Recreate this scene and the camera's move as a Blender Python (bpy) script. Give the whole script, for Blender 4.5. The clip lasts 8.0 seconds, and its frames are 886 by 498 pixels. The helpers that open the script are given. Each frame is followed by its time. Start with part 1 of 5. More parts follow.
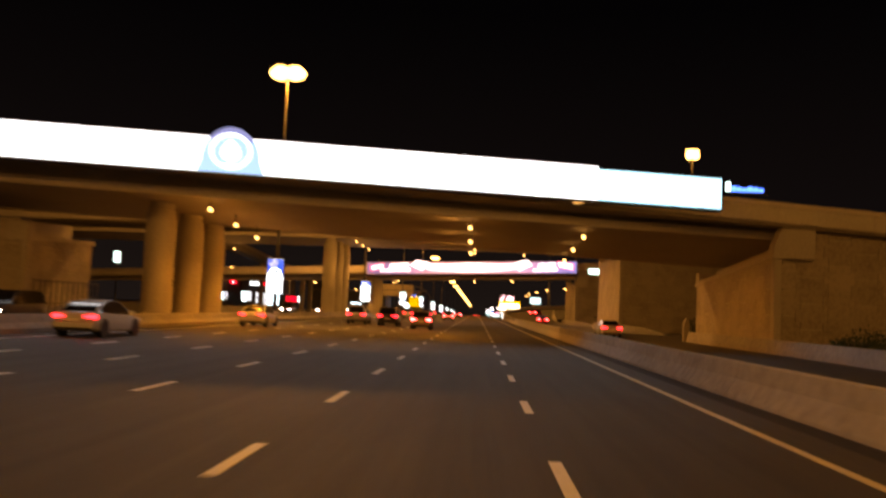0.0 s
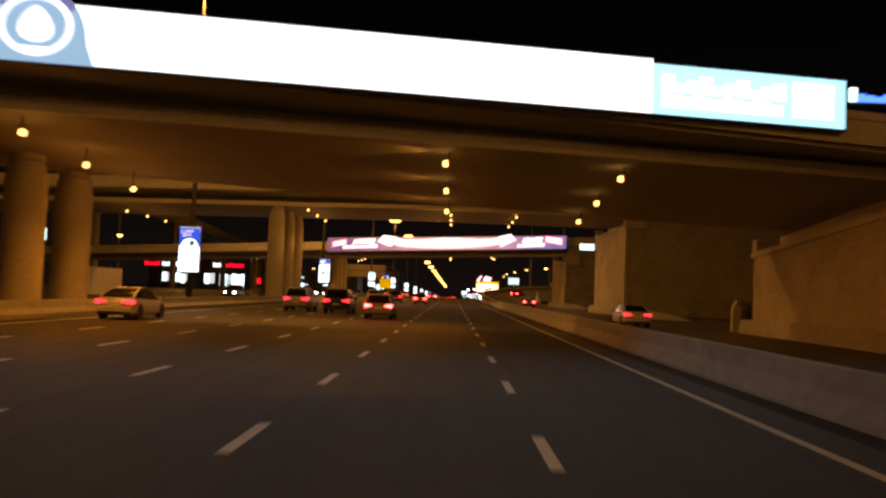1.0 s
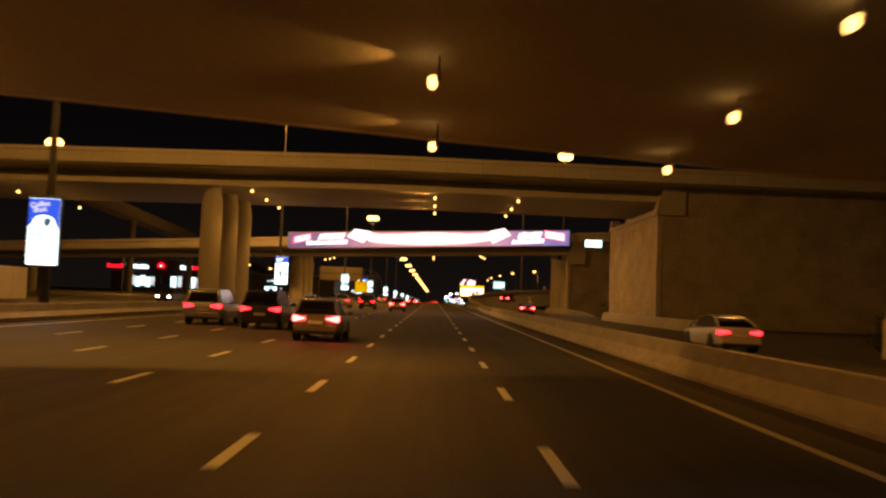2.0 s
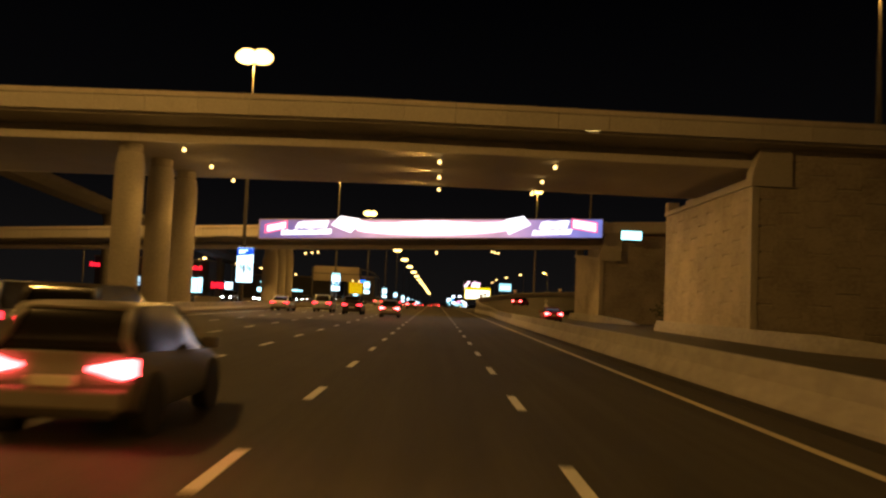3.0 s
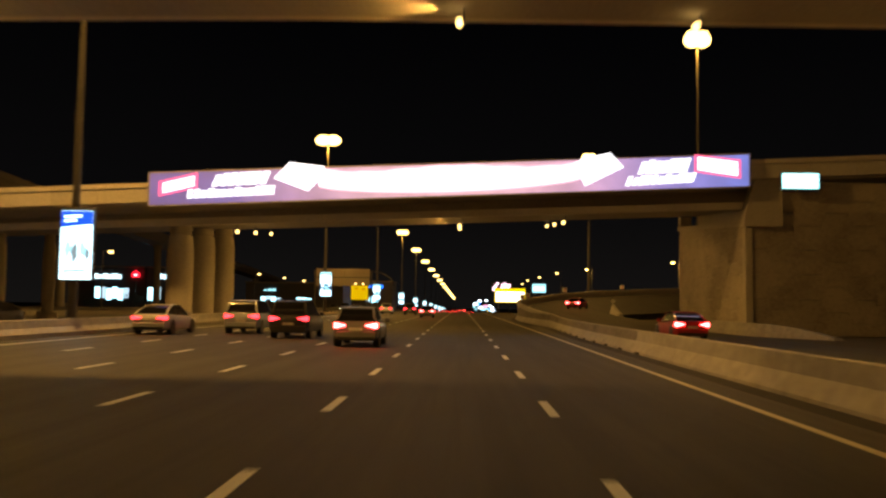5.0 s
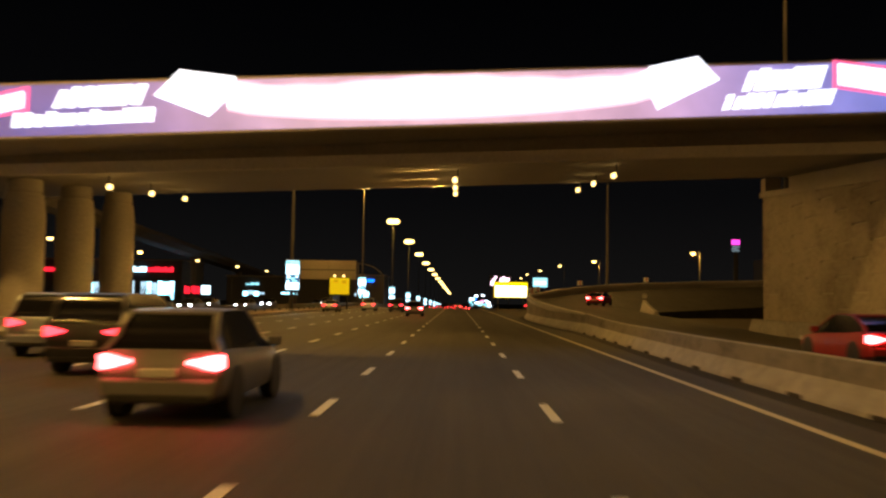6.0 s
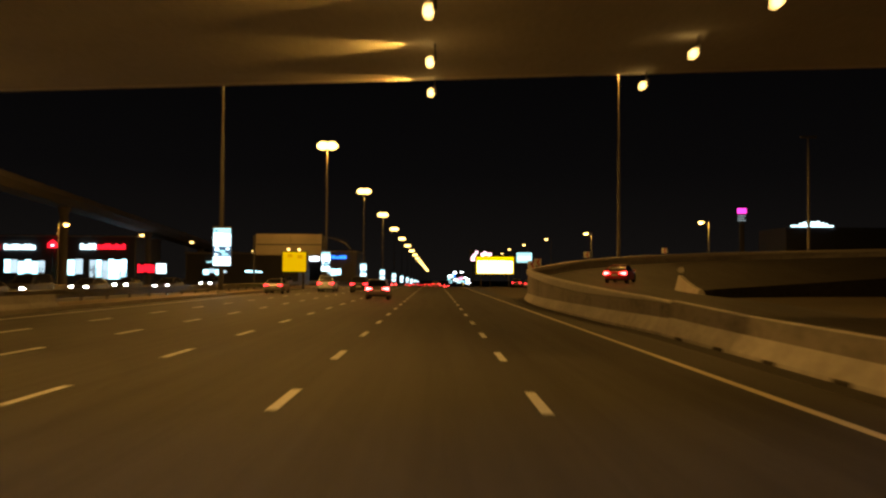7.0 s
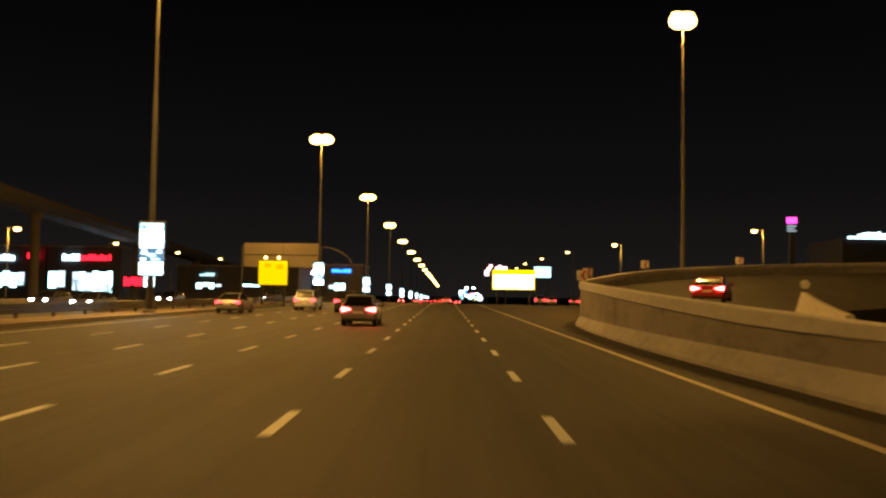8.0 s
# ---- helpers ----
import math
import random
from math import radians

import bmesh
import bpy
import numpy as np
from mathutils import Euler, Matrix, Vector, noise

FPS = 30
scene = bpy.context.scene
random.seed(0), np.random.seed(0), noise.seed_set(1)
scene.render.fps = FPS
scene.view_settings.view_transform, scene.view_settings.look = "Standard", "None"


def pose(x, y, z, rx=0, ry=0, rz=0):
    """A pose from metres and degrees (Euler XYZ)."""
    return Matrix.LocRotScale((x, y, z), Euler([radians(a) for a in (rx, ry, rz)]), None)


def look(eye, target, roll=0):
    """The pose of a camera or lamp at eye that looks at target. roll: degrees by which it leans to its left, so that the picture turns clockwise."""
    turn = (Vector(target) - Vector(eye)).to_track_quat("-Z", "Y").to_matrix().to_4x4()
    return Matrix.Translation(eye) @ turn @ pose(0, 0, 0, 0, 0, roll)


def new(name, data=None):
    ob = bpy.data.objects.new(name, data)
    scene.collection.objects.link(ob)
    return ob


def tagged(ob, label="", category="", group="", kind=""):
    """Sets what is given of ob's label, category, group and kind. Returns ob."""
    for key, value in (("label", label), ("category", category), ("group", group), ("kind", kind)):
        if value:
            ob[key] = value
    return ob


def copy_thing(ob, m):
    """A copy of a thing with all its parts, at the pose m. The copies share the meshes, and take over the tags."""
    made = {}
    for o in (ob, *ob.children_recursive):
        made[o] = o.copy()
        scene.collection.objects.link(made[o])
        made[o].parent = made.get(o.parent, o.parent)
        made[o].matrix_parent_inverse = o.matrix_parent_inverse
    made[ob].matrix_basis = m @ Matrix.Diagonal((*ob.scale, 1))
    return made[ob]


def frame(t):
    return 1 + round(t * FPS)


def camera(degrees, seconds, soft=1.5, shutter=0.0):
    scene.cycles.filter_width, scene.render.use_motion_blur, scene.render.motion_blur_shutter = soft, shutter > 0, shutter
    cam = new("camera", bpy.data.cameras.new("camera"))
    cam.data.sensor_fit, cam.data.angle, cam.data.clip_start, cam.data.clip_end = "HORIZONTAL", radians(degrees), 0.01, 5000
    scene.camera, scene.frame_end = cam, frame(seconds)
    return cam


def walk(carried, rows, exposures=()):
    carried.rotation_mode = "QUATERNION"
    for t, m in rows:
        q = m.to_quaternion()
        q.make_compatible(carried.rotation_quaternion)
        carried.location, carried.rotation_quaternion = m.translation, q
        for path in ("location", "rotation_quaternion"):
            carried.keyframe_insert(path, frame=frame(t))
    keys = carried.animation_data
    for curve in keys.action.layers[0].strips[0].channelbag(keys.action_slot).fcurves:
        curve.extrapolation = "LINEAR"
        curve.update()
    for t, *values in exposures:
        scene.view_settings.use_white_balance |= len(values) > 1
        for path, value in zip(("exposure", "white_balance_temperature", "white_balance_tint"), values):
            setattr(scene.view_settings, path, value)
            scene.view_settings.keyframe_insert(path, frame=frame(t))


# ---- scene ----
cam = camera(55.39, 8.0, soft=2.4, shutter=0.5)
# seconds, place and turn of the eye
PATH = [
    (0.0, 0.367, -0.000, 1.713, 94.128, -2.574, 2.273),
    (0.5, 0.263, 9.605, 1.678, 91.737, -2.080, 0.396),
    (1.0, 0.197, 19.318, 1.792, 92.930, -2.152, 0.613),
    (1.5, 0.068, 29.631, 1.718, 93.345, -2.178, -0.099),
    (2.0, -0.041, 40.021, 1.758, 93.285, -2.184, -0.639),
    (3.5, -0.137, 71.554, 1.727, 93.540, -2.616, -0.453),
    (4.0, -0.113, 81.484, 1.745, 94.187, -2.273, -0.861),
    (4.5, -0.123, 91.484, 1.681, 96.154, -0.735, 0.213),
    (5.0, -0.101, 102.299, 1.676, 93.753, -0.829, 1.201),
    (6.5, -0.123, 133.789, 1.736, 93.127, -0.769, 0.404),
    (7.0, -0.091, 144.750, 1.724, 91.893, -0.372, -0.582),
    (7.5, -0.085, 154.867, 1.711, 92.579, -1.630, 0.043),
    (8.0, -0.081, 165.786, 1.699, 92.954, -0.740, 0.135),
]
# seconds, stops, kelvin, tint
EXPOSURES = [(0.0, 0.7, 9200, 36), (0.5, 0.75, 9300, 38), (1.0, -0.08, 8700, 32), (1.5, -0.1, 8000, 28), (2.0, 0.05, 8300, 24), (3.5, 0.2, 5500, 5), (4.0, 0.1, 5900, 8), (4.5, 0.1, 6100, 7), (5.0, 0.25, 6500, 6), (6.5, 0.27, 5900, 2), (7.0, 0.2, 6800, 9), (7.5, 0.9, 6900, 8), (8.0, 1.05, 6700, 7)]
walk(cam, [(t, pose(x, y, z, a, b, c)) for t, x, y, z, a, b, c in PATH], EXPOSURES)

# ---- world: a clear night over a lit city ----
world = bpy.data.worlds.new("night")
scene.world = world
world.use_nodes = True
sky = world.node_tree.nodes["Background"]
sky.inputs["Strength"].default_value = 0.008
place_up = world.node_tree.nodes.new("ShaderNodeTexCoord")
height_of = world.node_tree.nodes.new("ShaderNodeSeparateXYZ")
haze = world.node_tree.nodes.new("ShaderNodeValToRGB")
haze.color_ramp.elements[0].position, haze.color_ramp.elements[0].color = 0.0, (0.70, 0.60, 0.56, 1)
haze.color_ramp.elements[1].position, haze.color_ramp.elements[1].color = 0.34, (0.06, 0.058, 0.078, 1)
haze.color_ramp.elements.new(0.12).color = (0.30, 0.27, 0.29, 1)
world.node_tree.links.new(place_up.outputs["Generated"], height_of.inputs[0])
world.node_tree.links.new(height_of.outputs["Z"], haze.inputs["Fac"])
world.node_tree.links.new(haze.outputs["Color"], sky.inputs["Color"])

SODIUM = (1.0, 0.485, 0.093)


def lamp(name, place, power, colour=SODIUM, radius=0.3, cone=0.0):
    data = bpy.data.lights.new(name, "SPOT" if cone else "POINT")
    data.energy, data.color, data.shadow_soft_size = power, colour, radius
    if cone:
        data.spot_size, data.spot_blend = radians(cone), 0.2 if cone > 170 else 0.6
    ob = new(name, data)
    ob.location = place
    return ob


# ---- materials ----
def material(name):
    m = bpy.data.materials.new(name)
    m.use_nodes = True
    return m, m.node_tree, m.node_tree.nodes["Principled BSDF"]


def node(tree, kind, **values):
    n = tree.nodes.new(kind)
    for key, value in values.items():
        n.inputs[key].default_value = value
    return n


def surface(name, dark, light, rough=0.8, coarse=0.5, fine=12.0, bump=0.3, metal=0.0, stain=0.4, per_piece=0.0, relief=0.02):
    """Two scales of noise between two colours, stains, fine relief; pieces may differ a little in tone."""
    m, tree, shader = material(name)
    link = tree.links.new
    where = node(tree, "ShaderNodeTexCoord")
    geo = tree.nodes.new("ShaderNodeNewGeometry")
    big = node(tree, "ShaderNodeTexNoise", Scale=coarse, Detail=5.0, Roughness=0.6)
    small = node(tree, "ShaderNodeTexNoise", Scale=fine, Detail=6.0, Roughness=0.7)
    for n in (big, small):
        link(geo.outputs["Position"], n.inputs["Vector"])
    add = node(tree, "ShaderNodeMath")
    add.operation = "MULTIPLY_ADD"
    add.inputs[1].default_value = stain
    link(big.outputs["Fac"], add.inputs[0])
    link(small.outputs["Fac"], add.inputs[2])
    ramp = tree.nodes.new("ShaderNodeValToRGB")
    ramp.color_ramp.elements[0].position, ramp.color_ramp.elements[0].color = 0.35 + stain * 0.3, (*dark, 1)
    ramp.color_ramp.elements[1].position, ramp.color_ramp.elements[1].color = 0.65 + stain * 0.7, (*light, 1)
    link(add.outputs[0], ramp.inputs["Fac"])
    out = ramp.outputs["Color"]
    if per_piece:
        info = tree.nodes.new("ShaderNodeObjectInfo")
        scale = node(tree, "ShaderNodeMath")
        scale.operation = "MULTIPLY_ADD"
        scale.inputs[1].default_value, scale.inputs[2].default_value = per_piece, 1 - per_piece / 2
        link(info.outputs["Random"], scale.inputs[0])
        hue = node(tree, "ShaderNodeHueSaturation")
        link(scale.outputs[0], hue.inputs["Value"])
        link(out, hue.inputs["Color"])
        out = hue.outputs["Color"]
    link(out, shader.inputs["Base Color"])
    shader.inputs["Roughness"].default_value = rough
    shader.inputs["Metallic"].default_value = metal
    if bump:
        b = node(tree, "ShaderNodeBump", Strength=bump, Distance=relief)
        link(small.outputs["Fac"], b.inputs["Height"])
        link(b.outputs["Normal"], shader.inputs["Normal"])
    return m


def glow(name, colour, strength):
    m, tree, shader = material(name)
    shader.inputs["Base Color"].default_value = (*[min(1, c) * 0.6 for c in colour], 1)
    shader.inputs["Roughness"].default_value = 0.4
    shader.inputs["Emission Color"].default_value = (*colour, 1)
    shader.inputs["Emission Strength"].default_value = strength
    return m


def plain(name, colour, rough=0.5, metal=0.0, coat=0.0):
    m, tree, shader = material(name)
    shader.inputs["Base Color"].default_value = (*colour, 1)
    shader.inputs["Roughness"].default_value = rough
    shader.inputs["Metallic"].default_value = metal
    shader.inputs["Coat Weight"].default_value = coat
    return m


def asphalt():
    """Dark asphalt: grain, blotches, paver seams and paler wheel tracks along the lanes."""
    m = surface("asphalt", (0.026, 0.025, 0.024), (0.052, 0.049, 0.046), 0.72, 0.18, 30, 0.5, stain=0.6)
    tree, link = m.node_tree, m.node_tree.links.new
    shader = tree.nodes["Principled BSDF"]
    colour = shader.inputs["Base Color"].links[0].from_socket
    geo = tree.nodes.new("ShaderNodeNewGeometry")
    stretch = tree.nodes.new("ShaderNodeMapping")
    stretch.inputs["Scale"].default_value = (1.0, 0.02, 1.0)
    streak = node(tree, "ShaderNodeTexNoise", Scale=1.7, Detail=4.0, Roughness=0.65)
    link(geo.outputs["Position"], stretch.inputs["Vector"])
    link(stretch.outputs["Vector"], streak.inputs["Vector"])
    tone = tree.nodes.new("ShaderNodeMapRange")
    tone.inputs["From Min"].default_value, tone.inputs["From Max"].default_value = 0.3, 0.7
    tone.inputs["To Min"].default_value, tone.inputs["To Max"].default_value = 0.58, 1.34
    link(streak.outputs["Fac"], tone.inputs["Value"])
    hue = tree.nodes.new("ShaderNodeHueSaturation")
    link(tone.outputs["Result"], hue.inputs["Value"])
    link(colour, hue.inputs["Color"])
    patch = tree.nodes.new("ShaderNodeTexVoronoi")
    patch.inputs["Scale"].default_value = 0.09
    spread = tree.nodes.new("ShaderNodeMapping")
    spread.inputs["Scale"].default_value = (3.0, 0.5, 1.0)
    link(geo.outputs["Position"], spread.inputs["Vector"])
    link(spread.outputs["Vector"], patch.inputs["Vector"])
    split = tree.nodes.new("ShaderNodeSeparateColor")
    link(patch.outputs["Color"], split.inputs["Color"])
    shade = tree.nodes.new("ShaderNodeMapRange")
    shade.inputs["To Min"].default_value, shade.inputs["To Max"].default_value = 0.86, 1.14
    link(split.outputs[0], shade.inputs["Value"])
    worn = tree.nodes.new("ShaderNodeHueSaturation")
    link(shade.outputs["Result"], worn.inputs["Value"])
    link(hue.outputs["Color"], worn.inputs["Color"])
    link(worn.outputs["Color"], shader.inputs["Base Color"])
    return m


ASPHALT = asphalt()
SOIL = surface("dark_soil", (0.05, 0.042, 0.030), (0.11, 0.092, 0.065), 0.95, 0.2, 6, 0.5)
SAND = surface("sand", (0.16, 0.12, 0.08), (0.28, 0.22, 0.15), 0.95, 0.2, 6, 0.4)
CONCRETE = surface("concrete", (0.36, 0.34, 0.31), (0.56, 0.53, 0.48), 0.85, 0.35, 9, 0.25)
PARAPET = surface("parapet_concrete", (0.52, 0.50, 0.46), (0.72, 0.69, 0.64), 0.8, 0.4, 8, 0.2, per_piece=0.12)
STONE = surface("stone_panel", (0.25, 0.22, 0.185), (0.46, 0.42, 0.365), 0.9, 0.45, 4.5, 0.55, stain=0.8, per_piece=0.16, relief=0.05)
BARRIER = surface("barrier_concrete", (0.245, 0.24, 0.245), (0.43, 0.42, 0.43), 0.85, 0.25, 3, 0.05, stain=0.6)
# Paler than the wall, with the coping's lamplight put into its colour.
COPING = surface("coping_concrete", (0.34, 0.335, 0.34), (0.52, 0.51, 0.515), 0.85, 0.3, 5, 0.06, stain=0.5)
# Darker concrete: the shade on upright barrier faces is put into its colour.
SHADED_FACE = surface("shaded_face_concrete", (0.09, 0.085, 0.083), (0.22, 0.205, 0.20), 0.9, 0.5, 4, 0.07, stain=0.9)
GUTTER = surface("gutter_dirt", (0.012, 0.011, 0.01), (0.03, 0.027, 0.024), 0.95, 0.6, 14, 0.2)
SOFFIT = surface("soffit_concrete", (0.32, 0.30, 0.27), (0.46, 0.44, 0.40), 0.85, 0.3, 6, 0.2)
# Darker concrete for the flyover: its dim lighting is put into the colour.
DIM_CONCRETE = surface("dim_concrete", (0.13, 0.12, 0.115), (0.22, 0.205, 0.195), 0.9, 0.3, 6, 0.3)
DARK_JOINT = plain("dark_joint", (0.03, 0.028, 0.025), 0.95)
KERB = surface("kerb_concrete", (0.25, 0.24, 0.22), (0.45, 0.43, 0.40), 0.85, 0.5, 10, 0.25)
# Bluish tint stands in for white headlight light on the paint.
WHITE_LINE = surface("white_road_paint", (0.62, 0.65, 0.68), (0.88, 0.91, 0.95), 0.6, 1.5, 14, 0.2)
YELLOW_LINE = surface("yellow_road_paint", (0.46, 0.42, 0.32), (0.72, 0.66, 0.51), 0.6, 1.5, 14, 0.2)
STEEL = surface("galvanised_steel", (0.06, 0.06, 0.06), (0.11, 0.11, 0.11), 0.5, 1.0, 20, 0.05, metal=0.6)
DARK_STEEL = plain("dark_painted_steel", (0.05, 0.05, 0.05), 0.5, 0.3)
HOUSING = plain("grey_lamp_housing", (0.18, 0.18, 0.17), 0.5, 0.3)
PLASTER = surface("plaster", (0.25, 0.22, 0.18), (0.40, 0.36, 0.30), 0.9, 0.3, 5, 0.1)
TYRE = plain("tyre_rubber", (0.02, 0.02, 0.02), 0.9)
RIM = plain("alloy_rim", (0.5, 0.5, 0.5), 0.35, 0.9)
CAR_GLASS = plain("tinted_car_glass", (0.012, 0.012, 0.014), 0.14, 0.0, 0.0)
CAR_TRIM = plain("black_car_trim", (0.02, 0.02, 0.02), 0.5)
PLATE = plain("pale_plate", (0.8, 0.8, 0.78), 0.5)
TAIL = glow("tail_light_red", (1.0, 0.025, 0.035), 7.0)
BRAKE = glow("brake_light_red", (1.0, 0.045, 0.045), 30.0)
HEAD = glow("headlight_white", (0.85, 0.93, 1.0), 45.0)
LENS = glow("sodium_lens", (1.0, 0.62, 0.18), 5.5)
LENS_NEAR = glow("sodium_lens_small", (1.0, 0.60, 0.18), 4.2)
LEAF = surface("leaf", (0.02, 0.035, 0.012), (0.05, 0.08, 0.025), 0.7, 2, 20, 0.2)
BARK = surface("bark", (0.08, 0.06, 0.04), (0.16, 0.12, 0.09), 0.9, 2, 20, 0.5)


# ---- mesh helpers ----
def box(bm, x0, x1, y0, y1, z0, z1, m=None):
    vs = [bm.verts.new((x, y, z)) for x in (x0, x1) for y in (y0, y1) for z in (z0, z1)]
    if m:
        for v in vs:
            v.co = m @ v.co
    for f in ((0, 1, 3, 2), (4, 6, 7, 5), (0, 4, 5, 1), (2, 3, 7, 6), (0, 2, 6, 4), (1, 5, 7, 3)):
        bm.faces.new([vs[i] for i in f])
    return bm


def soft_box(x0, x1, y0, y1, z0, z1, bevel=0.03, segments=2):
    bm = box(bmesh.new(), x0, x1, y0, y1, z0, z1)
    bmesh.ops.bevel(bm, geom=bm.edges[:], offset=bevel, segments=segments, profile=0.5, affect="EDGES")
    return bm


def tube(bm, rings, sides=12):
    """rings: (centre, radius) or (centre, radius x, radius y), level rings from bottom to top."""
    loops = []
    for c, r, *more in rings:
        ry = more[0] if more else r
        loops.append([bm.verts.new((c[0] + r * math.cos(2 * math.pi * k / sides), c[1] + ry * math.sin(2 * math.pi * k / sides), c[2])) for k in range(sides)])
    for a, b in zip(loops, loops[1:]):
        for k in range(sides):
            bm.faces.new((a[k], a[(k + 1) % sides], b[(k + 1) % sides], b[k]))
    bm.faces.new(loops[0][::-1])
    bm.faces.new(loops[-1])
    return bm


def loft(bm, sections, closed=True, caps=True):
    """Sections: lists of points, the same count each."""
    loops = [[bm.verts.new(p) for p in s] for s in sections]
    n = len(loops[0])
    for a, b in zip(loops, loops[1:]):
        for k in range(n if closed else n - 1):
            bm.faces.new((a[k], a[(k + 1) % n], b[(k + 1) % n], b[k]))
    if caps and closed:
        bm.faces.new(loops[0][::-1])
        bm.faces.new(loops[-1])
    return bm


def finish(bm, name, mat, smooth=0.0):
    bmesh.ops.recalc_face_normals(bm, faces=bm.faces[:])
    me = bpy.data.meshes.new(name)
    bm.to_mesh(me)
    bm.free()
    me.materials.append(mat)
    if smooth:
        for p in me.polygons:
            p.use_smooth = True
        me.set_sharp_from_angle(angle=radians(smooth))
    return me


def part(name, bm, mat, parent=None, label="", smooth=0.0):
    ob = new(name, finish(bm, name, mat, smooth))
    ob.parent = parent
    return tagged(ob, label)


def piece(name, me, parent, m):
    ob = new(name, me)
    ob.parent = parent
    ob.matrix_basis = m
    return ob


def thing(name, label, category, place=(0, 0, 0), group="", kind=""):
    ob = new(name)
    ob.location = place
    ob.empty_display_size = 0.3
    return tagged(ob, label, category, group, kind)


# ---- ground and roads ----
ROAD_END = 3500.0


def down(y):
    """The land falls gently beyond the bridges."""
    return -0.0135 * max(0.0, min(y, 1700) - 295)


def bend(y):
    """The motorway drifts to the right as it falls."""
    return 0.0085 * max(0.0, y - 295)


def run(bm, outline, y0, y1, steps=24):
    """A long bar with a given outline (x, z) that follows the lie of the motorway."""
    ys = sorted({y0, y1, *[y for y in (295.0,) if y0 < y < y1], *[y0 + (y1 - y0) * k / steps for k in range(steps)]})
    return loft(bm, [[(x + bend(y), y, z + down(y)) for x, z in outline] for y in ys])


bm = bmesh.new()
loft(bm, [[(-3000, y, down(y) - 0.6), (3000, y, down(y) - 0.6), (3000, y, down(y) - 0.06), (-3000, y, down(y) - 0.06)] for y in (-400, 295, 700, 1100, 1700, 4600)])
tagged(part("ground", bm, SOIL), "flat dark sandy ground beside the motorway", "ground", kind="structure")


def strip(name, x0, x1, y0, y1, z, mat, label, category):
    bm = bmesh.new()
    steps = 60
    rows = []
    for k in range(steps + 1):
        y = y0 + (y1 - y0) * (k / steps) ** 2
        rows.append([bm.verts.new((x0 + (x1 - x0) * j / 4 + bend(y), y, z + down(y))) for j in range(5)])
    for a, b in zip(rows, rows[1:]):
        for j in range(4):
            bm.faces.new((a[j], a[j + 1], b[j + 1], b[j]))
    return tagged(part(name, bm, mat), label, category, kind="structure")


road = strip("road", -18.0, 6.5, -40, ROAD_END, 0.0, ASPHALT, "dark asphalt motorway with white lane dashes", "road")
strip("road_opposite", -38.0, -21.6, -40, ROAD_END, -0.004, ASPHALT, "dark asphalt carriageway of the opposite direction", "road")
strip("slip_road", 6.5, 17.6, -40, 172, -0.008, ASPHALT, "dark asphalt slip road behind a concrete barrier", "road")
strip("service_road", -70.0, -56.0, 60, ROAD_END, -0.012, ASPHALT, "asphalt service road before the shops", "road")

LANES = (1.35, -2.17, -5.76, -9.32, -12.9)
PHASE = (2.34, 2.56, 2.81, 3.01, 3.2)
MODULE = 6.70
bm = box(bmesh.new(), -0.075, 0.075, -1.0, 1.0, 0.0, 0.008)
dash_mesh = finish(bm, "dash", WHITE_LINE)
far = bmesh.new()
for x, p in zip(LANES, PHASE):
    for k in range(-2, 160):
        y = p + MODULE * k
        if y < 270:
            piece("lane_dash", dash_mesh, road, pose(x, y, 0.0))
        else:
            box(far, x - 0.075 + bend(y), x + 0.075 + bend(y), y - 1, y + 1, 0.005 + down(y), 0.03 + down(y))
tagged(part("lane_dashes_far", far, WHITE_LINE, road), kind="stuff")
bm = bmesh.new()
run(bm, ((4.76, -0.005), (4.91, -0.005), (4.91, 0.008), (4.76, 0.008)), -40, 900)
part("edge_line", bm, YELLOW_LINE, road, "worn yellow edge line")
bm = bmesh.new()
run(bm, ((-16.57, -0.005), (-16.42, -0.005), (-16.42, 0.008), (-16.57, 0.008)), -40, 900)
part("edge_line", bm, WHITE_LINE, road, "white edge line")
bm = bmesh.new()
box(bm, 8.2, 8.33, -40, 170, -0.006, 0.002)
part("slip_road_line", bm, WHITE_LINE, road, "white slip road edge line")

# ---- median ----
bm = bmesh.new()
run(bm, ((-21.6, -0.03), (-18.0, -0.03), (-18.0, 0.16), (-21.6, 0.16)), -40, 1500)
median = tagged(part("median", bm, SAND), "raised sandy median strip between concrete kerbs", "median", kind="structure")
kerb_mesh = finish(soft_box(-0.12, 0.12, -1.98, 1.98, -0.05, 0.22, 0.03), "kerbstone", KERB)
for k in range(75):
    piece("kerbstone", kerb_mesh, median, pose(-17.98, -20 + 4 * k, 0))
bm = bmesh.new()
run(bm, ((-18.1, -0.05), (-17.86, -0.05), (-17.86, 0.22), (-18.1, 0.22)), 280.2, 1500)
part("far_kerb", bm, KERB, median)

# ---- jersey barrier beside the slip road ----
def jersey(x, z0, h, side=-1):
    """Outline of a barrier standing at x; its sloped foot faces the motorway."""
    return [(x + side * 0.42, z0), (x + side * 0.40, z0 + 0.10), (x + side * 0.16, z0 + 0.44 * h / 0.82), (x + side * 0.10, z0 + h - 0.02), (x + side * 0.08, z0 + h),
            (x - side * 0.10, z0 + h), (x - side * 0.14, z0 + h - 0.04), (x - side * 0.20, z0 + 0.35), (x - side * 0.40, z0 + 0.08), (x - side * 0.40, z0)]


